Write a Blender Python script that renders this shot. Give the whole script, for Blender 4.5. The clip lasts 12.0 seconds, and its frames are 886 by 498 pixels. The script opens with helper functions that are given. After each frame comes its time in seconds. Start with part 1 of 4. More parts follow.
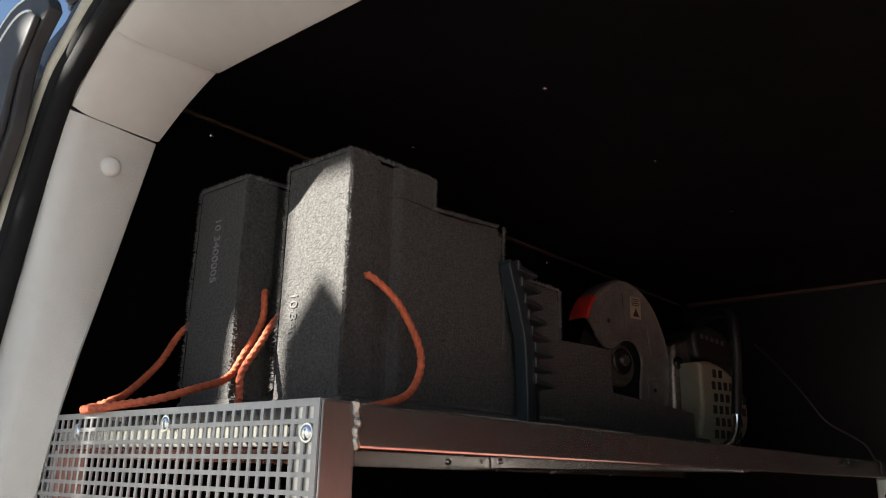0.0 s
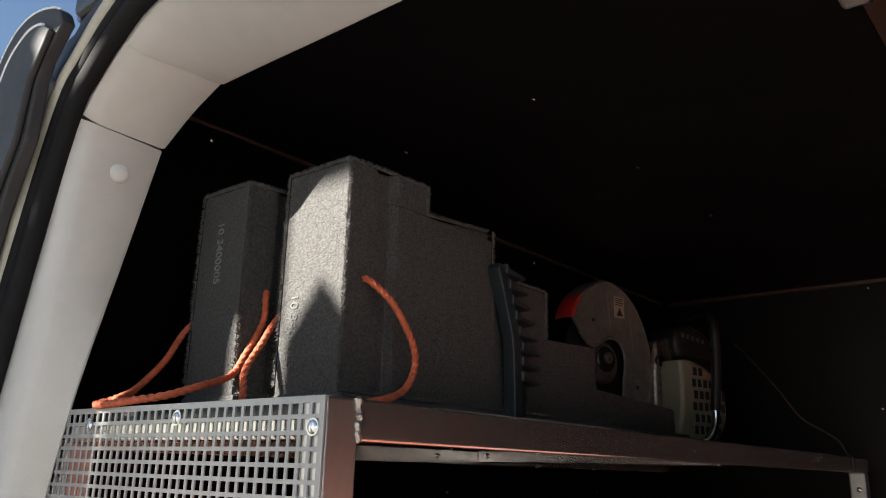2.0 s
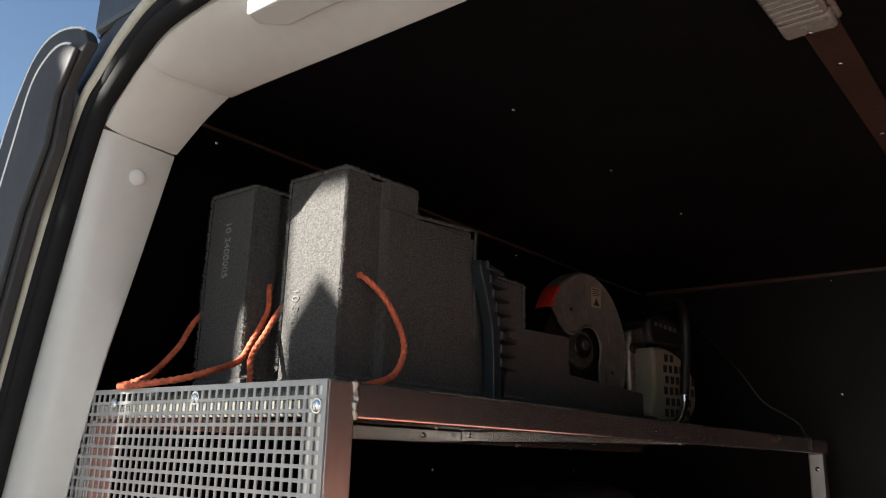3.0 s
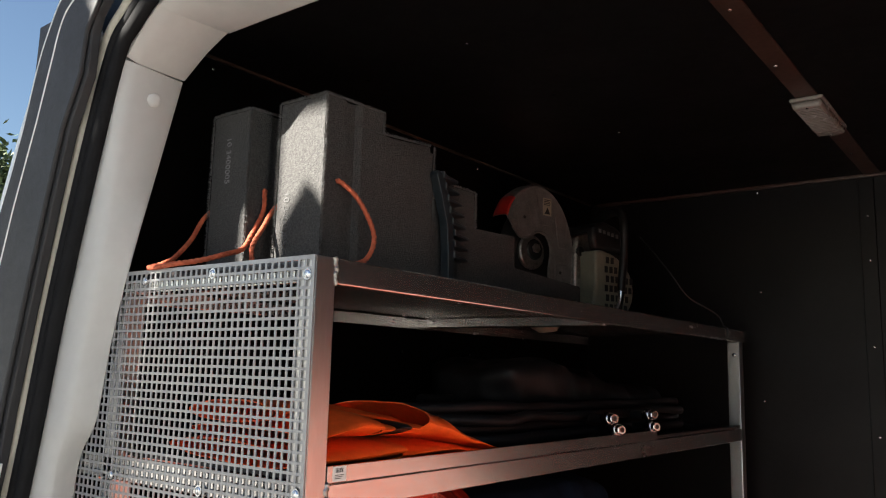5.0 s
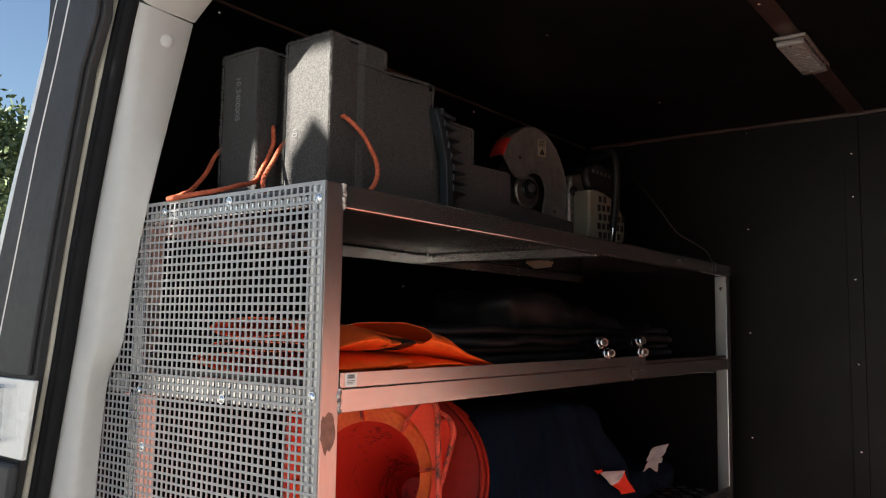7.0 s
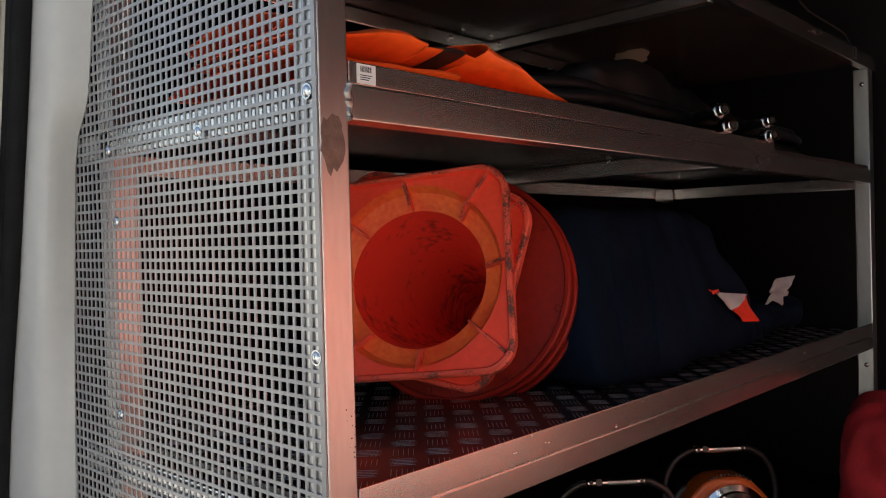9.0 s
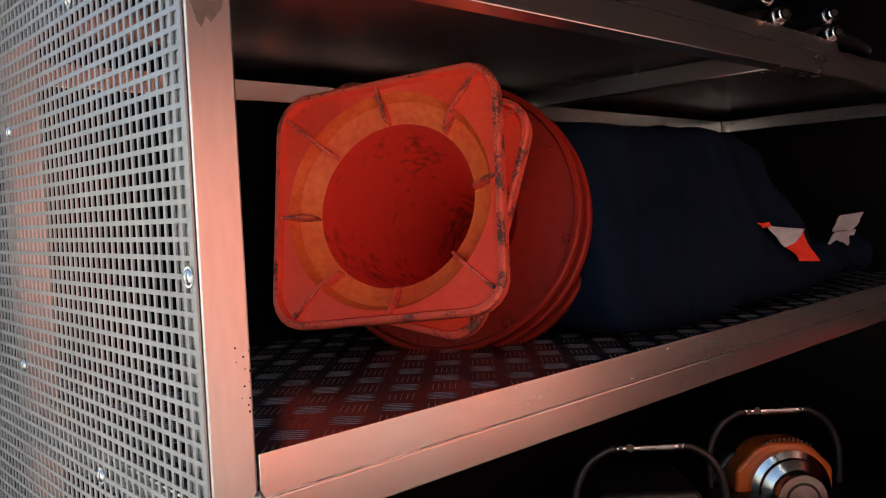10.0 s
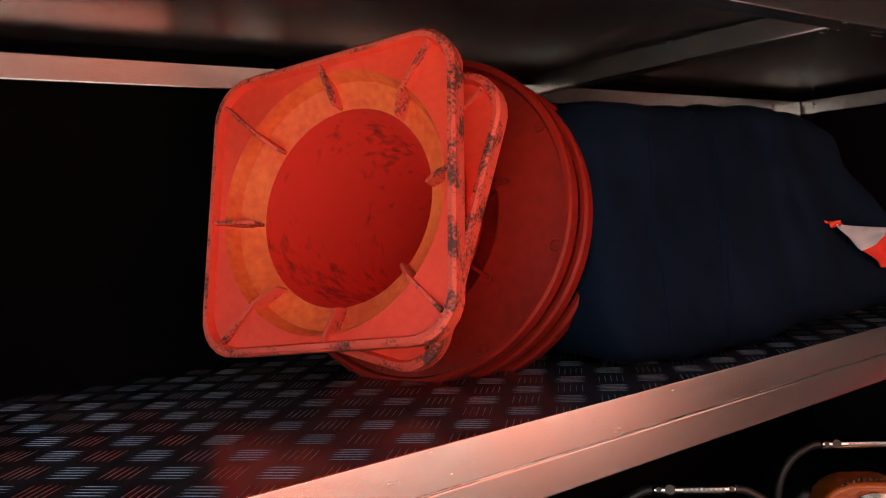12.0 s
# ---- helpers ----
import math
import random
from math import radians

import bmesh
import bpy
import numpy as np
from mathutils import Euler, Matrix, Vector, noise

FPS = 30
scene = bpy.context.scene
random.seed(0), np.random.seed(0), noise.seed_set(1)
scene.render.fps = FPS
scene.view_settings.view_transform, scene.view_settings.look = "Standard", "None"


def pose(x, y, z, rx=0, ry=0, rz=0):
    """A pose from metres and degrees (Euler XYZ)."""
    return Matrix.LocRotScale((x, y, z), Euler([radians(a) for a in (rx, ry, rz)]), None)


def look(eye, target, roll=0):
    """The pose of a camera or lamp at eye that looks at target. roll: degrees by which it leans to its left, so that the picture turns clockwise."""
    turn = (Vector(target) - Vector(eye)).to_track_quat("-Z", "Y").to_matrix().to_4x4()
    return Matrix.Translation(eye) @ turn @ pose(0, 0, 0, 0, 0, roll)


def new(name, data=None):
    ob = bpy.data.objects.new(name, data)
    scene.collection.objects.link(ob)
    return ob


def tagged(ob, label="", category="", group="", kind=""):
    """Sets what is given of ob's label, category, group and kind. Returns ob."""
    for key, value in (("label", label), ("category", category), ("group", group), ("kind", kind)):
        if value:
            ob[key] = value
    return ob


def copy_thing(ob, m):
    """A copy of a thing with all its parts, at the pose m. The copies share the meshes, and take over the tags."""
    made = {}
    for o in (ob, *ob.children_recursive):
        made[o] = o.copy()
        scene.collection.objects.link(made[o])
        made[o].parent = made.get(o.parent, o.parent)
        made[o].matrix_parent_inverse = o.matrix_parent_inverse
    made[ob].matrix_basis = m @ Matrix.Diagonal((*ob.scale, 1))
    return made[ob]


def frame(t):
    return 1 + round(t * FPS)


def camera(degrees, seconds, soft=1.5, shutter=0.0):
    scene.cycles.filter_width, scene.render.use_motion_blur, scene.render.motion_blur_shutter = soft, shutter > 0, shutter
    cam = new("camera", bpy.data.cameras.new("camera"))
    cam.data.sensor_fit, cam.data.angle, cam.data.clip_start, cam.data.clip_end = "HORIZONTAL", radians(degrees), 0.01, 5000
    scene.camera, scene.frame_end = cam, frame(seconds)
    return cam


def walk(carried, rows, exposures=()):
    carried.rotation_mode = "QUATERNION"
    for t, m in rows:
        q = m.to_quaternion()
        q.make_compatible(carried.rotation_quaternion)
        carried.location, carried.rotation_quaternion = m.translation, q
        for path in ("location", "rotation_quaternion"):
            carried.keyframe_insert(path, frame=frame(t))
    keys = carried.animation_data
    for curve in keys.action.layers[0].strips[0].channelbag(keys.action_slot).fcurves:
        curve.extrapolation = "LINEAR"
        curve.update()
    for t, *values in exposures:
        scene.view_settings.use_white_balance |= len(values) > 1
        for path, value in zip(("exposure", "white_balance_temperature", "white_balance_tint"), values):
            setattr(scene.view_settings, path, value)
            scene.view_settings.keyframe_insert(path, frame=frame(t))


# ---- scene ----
cam = camera(58.4, 12.0, soft=1.1)
PATH = [
    (0, (0.653, -0.559, 2.073), (-0.611, 0.889, 2.624), 1.4),
    (0.5, (0.652, -0.56, 2.071), (-0.606, 0.893, 2.624), 1.5),
    (1, (0.656, -0.567, 2.069), (-0.595, 0.893, 2.621), 1.5),
    (1.5, (0.669, -0.583, 2.064), (-0.579, 0.881, 2.612), 1.5),
    (2, (0.693, -0.623, 2.068), (-0.547, 0.849, 2.609), 1.5),
    (2.5, (0.742, -0.679, 2.066), (-0.492, 0.804, 2.595), 1.6),
    (3, (0.798, -0.743, 2.054), (-0.426, 0.757, 2.558), 1.7),
    (5, (1.055, -0.999, 1.945), (-0.146, 0.571, 2.249), 1.5),
    (5.5, (1.101, -1.046, 1.93), (-0.102, 0.53, 2.195), 1.0),
    (6, (1.128, -1.083, 1.924), (-0.068, 0.502, 2.165), 1.1),
    (6.5, (1.143, -1.106, 1.906), (-0.051, 0.483, 2.129), 1.2),
    (6.7, (1.139, -1.107, 1.896), (-0.055, 0.483, 2.108), 1.1),
    (8.5, (0.925, -0.801, 1.602), (-0.416, 0.683, 1.626), -0.8),
    (9, (0.822, -0.646, 1.523), (-0.545, 0.813, 1.5), -1.4),
    (9.5, (0.753, -0.496, 1.463), (-0.645, 0.932, 1.396), -1.9),
    (10, (0.715, -0.341, 1.426), (-0.751, 1.016, 1.328), -2.5),
    (10.5, (0.667, -0.187, 1.422), (-0.86, 1.1, 1.325), -3.5),
    (11, (0.649, -0.063, 1.418), (-0.927, 1.164, 1.317), -3.8),
    (11.5, (0.645, -0.017, 1.415), (-0.962, 1.17, 1.312), -3.6),
    (12, (0.653, 0.004, 1.425), (-0.97, 1.168, 1.328), -3.2),
]
walk(cam, [(t, look(eye, target, roll)) for t, eye, target, roll in PATH],
     [(0, 2.82), (3.0, 2.80), (6.5, 2.90), (8.5, 2.70), (9.5, 2.80), (11.0, 3.35), (12.0, 3.55)])

# ---- world and light ----
SUN = Vector((0.5, 1.0, -0.53)).normalized()      # the way the sunlight travels
world = bpy.data.worlds.new("sky")
scene.world = world
world.use_nodes = True
wn = world.node_tree
sky = wn.nodes.new("ShaderNodeTexSky")
sky.sky_type, sky.sun_disc = "NISHITA", False
sky.sun_elevation, sky.sun_rotation = radians(25.3), math.atan2(-SUN.x, -SUN.y)
sky.air_density, sky.dust_density, sky.ozone_density = 1.0, 0.6, 2.0
wn.links.new(sky.outputs[0], wn.nodes["Background"].inputs[0])
wn.nodes["Background"].inputs[1].default_value = 0.024
lamp = bpy.data.lights.new("sun", "SUN")
lamp.energy, lamp.angle, lamp.color = 5.0, radians(0.5), (1.0, 0.94, 0.84)
new("sun", lamp).matrix_world = look((0, 0, 0), SUN)

# ---- materials ----
def mat(name, col, rough=0.5, metal=0.0, var=0.25, scale=8.0, bump=0.0, bscale=120.0, col2=None, stretch=(1, 1, 1), spec=0.5, coat=0.0, rvar=0.15, trans=0.0, edge=(0.36, 0.62)):
    m = bpy.data.materials.new(name)
    m.use_nodes = True
    nt = m.node_tree
    N, L = nt.nodes, nt.links
    b = N["Principled BSDF"]
    tc = N.new("ShaderNodeTexCoord")
    mp = N.new("ShaderNodeMapping")
    mp.inputs["Scale"].default_value = stretch
    L.new(tc.outputs["Object"], mp.inputs["Vector"])
    n1 = N.new("ShaderNodeTexNoise")
    n1.inputs["Scale"].default_value, n1.inputs["Detail"].default_value = scale, 6
    n2 = N.new("ShaderNodeTexNoise")
    n2.inputs["Scale"].default_value, n2.inputs["Detail"].default_value = scale * 9, 4
    for n in (n1, n2):
        L.new(mp.outputs[0], n.inputs["Vector"])
    mix = N.new("ShaderNodeMath")
    mix.operation = "MULTIPLY_ADD"
    mix.inputs[1].default_value = 0.4
    L.new(n2.outputs[0], mix.inputs[0])
    half = N.new("ShaderNodeMath")
    half.operation = "MULTIPLY"
    half.inputs[1].default_value = 0.6
    L.new(n1.outputs[0], half.inputs[0])
    L.new(half.outputs[0], mix.inputs[2])
    ramp = N.new("ShaderNodeValToRGB")
    c2 = col2 or tuple(c * (1 - var) for c in col)
    ramp.color_ramp.elements[0].position, ramp.color_ramp.elements[1].position = edge
    ramp.color_ramp.elements[0].color, ramp.color_ramp.elements[1].color = (*c2, 1), (*col, 1)
    L.new(mix.outputs[0], ramp.inputs[0])
    L.new(ramp.outputs[0], b.inputs["Base Color"])
    rr = N.new("ShaderNodeMapRange")
    rr.inputs["To Min"].default_value, rr.inputs["To Max"].default_value = min(1, rough + rvar), max(0.02, rough - rvar)
    L.new(mix.outputs[0], rr.inputs["Value"])
    L.new(rr.outputs[0], b.inputs["Roughness"])
    b.inputs["Metallic"].default_value = metal
    b.inputs["Specular IOR Level"].default_value = spec
    b.inputs["Coat Weight"].default_value = coat
    b.inputs["Transmission Weight"].default_value = trans
    if bump:
        n3 = N.new("ShaderNodeTexNoise")
        n3.inputs["Scale"].default_value, n3.inputs["Detail"].default_value = bscale, 3
        L.new(mp.outputs[0], n3.inputs["Vector"])
        bp = N.new("ShaderNodeBump")
        bp.inputs["Strength"].default_value, bp.inputs["Distance"].default_value = min(1, bump), 0.004
        L.new(n3.outputs[0], bp.inputs["Height"])
        L.new(bp.outputs[0], b.inputs["Normal"])
    return m

M = {}
M["alu"] = mat("brushed_aluminium", (0.66, 0.64, 0.625), 0.25, 0.97, 0.16, 3.0, 0, 60, stretch=(3, 0.8, 3), rvar=0.08, edge=(0.34, 0.64))
M["alu_post"] = mat("mill_aluminium", (0.62, 0.615, 0.61), 0.33, 1.0, 0.16, 3.0, 0, 60, stretch=(4, 4, 0.8), rvar=0.08, edge=(0.34, 0.64))
M["perf"] = mat("perforated_aluminium", (0.34, 0.34, 0.345), 0.36, 0.35, 0.2, 9, 0.05, 90)
M["zinc"] = mat("zinc_plated_steel", (0.72, 0.74, 0.76), 0.22, 1.0, 0.2, 40)
M["chrome"] = mat("polished_steel", (0.8, 0.79, 0.77), 0.16, 1.0, 0.25, 30)
M["stain"] = mat("heat_stained_aluminium", (0.27, 0.235, 0.21), 0.45, 0.9, 0.35, 60, 0.1, 200)
M["weld"] = mat("weld_bead", (0.5, 0.47, 0.44), 0.4, 1.0, 0.5, 60, 0.5, 200)
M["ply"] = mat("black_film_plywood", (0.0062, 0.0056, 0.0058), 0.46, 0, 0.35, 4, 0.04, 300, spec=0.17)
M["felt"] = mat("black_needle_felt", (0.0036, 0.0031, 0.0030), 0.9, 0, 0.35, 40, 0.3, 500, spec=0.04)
# red and grey bands, made up to colour the reflections in the aluminium
M["lining"] = mat("red_grey_bounce_bands", (0.44, 0.075, 0.036), 0.6, 0, 0.2, 2.6, 0.05, 200, col2=(0.22, 0.20, 0.19), stretch=(1, 2.2, 0.2), edge=(0.495, 0.525))
M["ply_brown"] = mat("brown_film_strip", (0.060, 0.031, 0.023), 0.35, 0, 0.35, 6, 0.05, 200)
M["deck"] = mat("dark_tread_plate", (0.042, 0.036, 0.036), 0.22, 0, 0.25, 5, 0.015, 40, spec=0.6, rvar=0.05)
M["tread"] = mat("tread_bars", (0.70, 0.70, 0.71), 0.36, 0.9, 0.3, 9)
M["rubber"] = mat("granulate_rubber", (0.070, 0.068, 0.065), 0.72, 0, 0.6, 210, 1.0, 300, spec=0.3, col2=(0.018, 0.018, 0.019), edge=(0.30, 0.64))
M["fibre"] = mat("rubber_fibres", (0.075, 0.072, 0.07), 0.8, 0, 0.4, 60)
M["black"] = mat("black_plastic", (0.014, 0.014, 0.015), 0.42, 0, 0.3, 12, 0.12, 300)
M["fin"] = mat("slate_plastic", (0.014, 0.019, 0.023), 0.45, 0, 0.3, 12, 0.1, 200)
M["seal"] = mat("seal_rubber", (0.010, 0.010, 0.011), 0.85, 0, 0.3, 20, 0.1, 200, spec=0.2)
M["trim"] = mat("grey_moulded_trim", (0.50, 0.495, 0.48), 0.42, 0, 0.08, 4, 0.25, 700)
M["flange"] = mat("painted_flange", (0.46, 0.43, 0.36), 0.35, 0, 0.2, 12, 0.05, 90)
M["white"] = mat("white_car_paint", (0.72, 0.72, 0.70), 0.25, 0, 0.08, 3, coat=0.5)
M["door_trim"] = mat("dark_grey_door_trim", (0.034, 0.034, 0.036), 0.6, 0, 0.2, 5, 0.2, 500, spec=0.3)
M["cone"] = mat("orange_cone_plastic", (1.0, 0.082, 0.040), 0.45, 0, 0.28, 9, 0.06, 160, col2=(0.88, 0.060, 0.030), spec=0.28)
M["cone_ring"] = mat("faded_cone_plastic", (1.0, 0.185, 0.045), 0.5, 0, 0.2, 9, 0.06, 160, col2=(0.80, 0.085, 0.026), spec=0.28)
M["cone_in"] = mat("cone_inside", (0.84, 0.042, 0.024), 0.5, 0, 0.3, 7, 0.05, 120, col2=(0.26, 0.014, 0.010), stretch=(1, 1, 0.4), edge=(0.345, 0.46))
M["cone_dark"] = mat("red_drum_plastic", (0.31, 0.014, 0.006), 0.5, 0, 0.3, 7, 0.05, 140, spec=0.28)
M["scuff"] = mat("scuffed_edge", (0.80, 0.095, 0.055), 0.6, 0, 0.5, 26, 0.3, 200, col2=(0.10, 0.030, 0.024), edge=(0.40, 0.50))
M["tarp"] = mat("orange_pvc_tarpaulin", (1.0, 0.125, 0.018), 0.36, 0, 0.2, 7, 0.10, 60, coat=0.15)
M["navy"] = mat("navy_workwear_cloth", (0.0042, 0.0108, 0.0245), 0.85, 0, 0.35, 6, 0.35, 900, spec=0.08)
M["hose"] = mat("black_hose_rubber", (0.008, 0.008, 0.009), 0.50, 0, 0.4, 10, 0.1, 200, spec=0.2)
M["rope"] = mat("orange_rope", (0.52, 0.105, 0.042), 0.75, 0, 0.45, 70, 0.6, 500)
M["reflect"] = mat("silver_reflective_tape", (0.60, 0.63, 0.66), 0.4, 0.2, 0.2, 30)
M["red"] = mat("red_fabric", (0.42, 0.012, 0.02), 0.8, 0, 0.3, 12, 0.5, 300)
M["fluo"] = mat("fluorescent_red_cloth", (0.9, 0.05, 0.02), 0.7, 0, 0.2, 20)
M["magnesium"] = mat("grey_guard_metal", (0.24, 0.24, 0.235), 0.5, 0.55, 0.35, 18, 0.1, 200)
M["guard_red"] = mat("chipped_red_paint", (0.55, 0.03, 0.025), 0.45, 0, 0.35, 30)
M["cream"] = mat("cream_plastic", (0.26, 0.245, 0.19), 0.45, 0, 0.15, 12)
M["label_w"] = mat("white_label", (0.75, 0.74, 0.72), 0.5, 0, 0.06, 20)
M["label_y"] = mat("dull_label", (0.40, 0.37, 0.28), 0.5, 0, 0.1, 20)
M["ink"] = mat("black_ink", (0.02, 0.02, 0.02), 0.6)
M["chalk"] = mat("raised_grey_figures", (0.20, 0.20, 0.20), 0.8, 0, 0.5, 90)
M["chalk_dim"] = mat("worn_raised_figures", (0.085, 0.085, 0.085), 0.8, 0, 0.5, 90)
M["tool_orange"] = mat("orange_tool_paint", (0.62, 0.13, 0.02), 0.32, 0, 0.25, 12, coat=0.2)
M["ground"] = mat("grey_paving", (0.22, 0.215, 0.205), 0.85, 0, 0.35, 1.2, 0.4, 30)
# grey of the unseen walls that shade or bounce the sunlight
M["shed"] = mat("unseen_wall_grey", (0.40, 0.39, 0.37), 0.85, 0, 0.25, 2, 0.3, 30)
M["lens"] = mat("clear_lamp_cover", (0.24, 0.22, 0.20), 0.25, 0, 0.15, 40, 0.4, 160, spec=0.6)
M["bark"] = mat("bark", (0.10, 0.075, 0.05), 0.9, 0, 0.4, 12, 0.6, 40)
M["leaf"] = mat("leaves", (0.075, 0.11, 0.035), 0.6, 0, 0.5, 3)
M["blue"] = mat("blue_beacon_lens", (0.02, 0.03, 0.14), 0.25, 0, 0.2, 20)

# ---- building helpers ----
def thing(name, label, category, at=(0, 0, 0), group="", kind=""):
    ob = new(name)
    ob.location = at
    return tagged(ob, label, category, group, kind)

def mesh_of(name, bm, material, smooth=35):
    me = bpy.data.meshes.new(name)
    bmesh.ops.recalc_face_normals(bm, faces=bm.faces)
    for e in bm.edges:
        e.smooth = all(f.smooth for f in e.link_faces) and (len(e.link_faces) != 2 or e.calc_face_angle(0.0) < radians(smooth or 35))
    bm.to_mesh(me)
    bm.free()
    for mm in (material if isinstance(material, (list, tuple)) else [material]):
        me.materials.append(mm)
    return me

def part(name, bm, material, parent=None, label="", smooth=35):
    ob = new(name, mesh_of(name, bm, material, smooth))
    if parent:
        ob.parent = parent
        bpy.context.view_layer.update()
        ob.matrix_parent_inverse = parent.matrix_world.inverted()
    if label:
        ob["label"] = label
    return ob

def solid(name, bm, material, label, category, group="", kind="", smooth=35):
    return tagged(part(name, bm, material, None, label, smooth), label, category, group, kind)

def box(x0, x1, y0, y1, z0, z1, bev=0.0, seg=2, bm=None):
    b = bmesh.new()
    bmesh.ops.create_cube(b, size=1)
    for v in b.verts:
        v.co = Vector(((x0 + x1) / 2 + v.co.x * (x1 - x0), (y0 + y1) / 2 + v.co.y * (y1 - y0), (z0 + z1) / 2 + v.co.z * (z1 - z0)))
    if bev:
        flat = len(b.faces)
        bmesh.ops.bevel(b, geom=b.edges[:], offset=bev, segments=seg, affect="EDGES", profile=0.5)
        for f in sorted(b.faces, key=lambda f: -f.calc_area())[flat:]:
            f.smooth = True
    return join(bm, b)

def join(bm, b):
    if bm is None:
        return b
    me = bpy.data.meshes.new("tmp")
    b.to_mesh(me)
    b.free()
    bm.from_mesh(me)
    bpy.data.meshes.remove(me)
    return bm

def extrude(pts, d0, d1, axis="x", bev=0.0, seg=2, bm=None):
    """A prism of an outline; axis x takes (y, z) points, y takes (x, z), z takes (x, y)."""
    b = bmesh.new()
    def co(p, d):
        return {"x": (d, p[0], p[1]), "y": (p[0], d, p[1]), "z": (p[0], p[1], d)}[axis]
    lo = [b.verts.new(co(p, d0)) for p in pts]
    hi = [b.verts.new(co(p, d1)) for p in pts]
    n = len(pts)
    b.faces.new(lo)
    b.faces.new(hi[::-1])
    for i in range(n):
        b.faces.new((lo[i], hi[i], hi[(i + 1) % n], lo[(i + 1) % n]))
    bmesh.ops.recalc_face_normals(b, faces=b.faces)
    if bev:
        flat = len(b.faces)
        bmesh.ops.bevel(b, geom=b.edges[:], offset=bev, segments=seg, affect="EDGES", profile=0.5)
        for f in sorted(b.faces, key=lambda f: -f.calc_area())[flat:]:
            f.smooth = True
    return join(bm, b)

def loft(rings, closed=True, caps=True, bm=None):
    """Skin through rings of equally many points."""
    b = bmesh.new()
    vs = [[b.verts.new(p) for p in r] for r in rings]
    n = len(rings[0])
    for a, c in zip(vs, vs[1:]):
        for i in range(n if closed else n - 1):
            b.faces.new((a[i], a[(i + 1) % n], c[(i + 1) % n], c[i]))
    for f in b.faces:
        f.smooth = True
    if caps and closed:
        b.faces.new(vs[0][::-1])
        b.faces.new(vs[-1])
    return join(bm, b)

def smooth_path(pts, n=8):
    pts = [Vector(p) for p in pts]
    ext = [2 * pts[0] - pts[1]] + pts + [2 * pts[-1] - pts[-2]]
    out = []
    for i in range(1, len(ext) - 2):
        p0, p1, p2, p3 = ext[i - 1:i + 3]
        for k in range(n):
            t = k / n
            out.append(0.5 * (2 * p1 + (p2 - p0) * t + (2 * p0 - 5 * p1 + 4 * p2 - p3) * t * t + (3 * p1 - p0 - 3 * p2 + p3) * t ** 3))
    return out + [pts[-1]]

def tube(pts, r, n=12, bm=None, radii=None, twist=0.0, lobes=0, depth=0.0):
    rings = []
    up = Vector((0.13, 0.21, 1)).normalized()
    run = 0
    for i, p in enumerate(pts):
        d = (pts[min(i + 1, len(pts) - 1)] - pts[max(i - 1, 0)]).normalized()
        if i:
            run += (p - pts[i - 1]).length
        side = d.cross(up)
        if side.length < 0.05:
            side = d.cross(Vector((1, 0, 0)))
        side.normalize()
        up = side.cross(d).normalized()
        rr = radii[i] if radii else r
        ring = []
        for k in range(n):
            a = 2 * math.pi * k / n
            f = rr * (1 + depth * math.cos(lobes * a + twist * run)) if lobes else rr
            ring.append(p + side * math.cos(a) * f + up * math.sin(a) * f)
        rings.append(ring)
    return loft(rings, bm=bm)

def cyl(p, q, r, n=20, bev=0.0, bm=None, r2=None):
    p, q = Vector(p), Vector(q)
    d = (q - p).normalized()
    pts, rad = [p, q], [r, r2 or r]
    if bev:
        pts = [p, p + d * bev, q - d * bev, q]
        rad = [r - bev, r, r2 or r, (r2 or r) - bev]
    return tube(pts, r, n, bm, rad)

def dome(p, d, r, h=0.5, n=12, bm=None):
    """A round-headed screw of radius r on the place p, facing d."""
    p, d = Vector(p), Vector(d).normalized()
    pts = [p + d * (h * r * f) for f in (-0.2, 0.25, 0.6, 0.85, 1.0)]
    return tube(pts, r, n, bm, [r, r, r * 0.86, r * 0.6, r * 0.28])

def placed(bm, m):
    bmesh.ops.transform(bm, matrix=m, verts=bm.verts)
    return bm

def words(name, text, size, m, material, parent, depth=0.0006):
    cu = bpy.data.curves.new(name, "FONT")
    cu.body, cu.size, cu.extrude, cu.align_x, cu.align_y = text, size, depth, "CENTER", "CENTER"
    tmp = new("tmp", cu)
    me = bpy.data.meshes.new_from_object(tmp.evaluated_get(bpy.context.evaluated_depsgraph_get()))
    bpy.data.objects.remove(tmp)
    me.materials.append(material)
    ob = new(name, me)
    me.transform(m)
    ob.parent = parent
    bpy.context.view_layer.update()
    ob.matrix_parent_inverse = parent.matrix_world.inverted()
    return ob

XC = 0.32                                   # the van's middle line
def wall_x(z):
    return -0.800 - (2.815 - z) * 0.035     # the leaning left wall

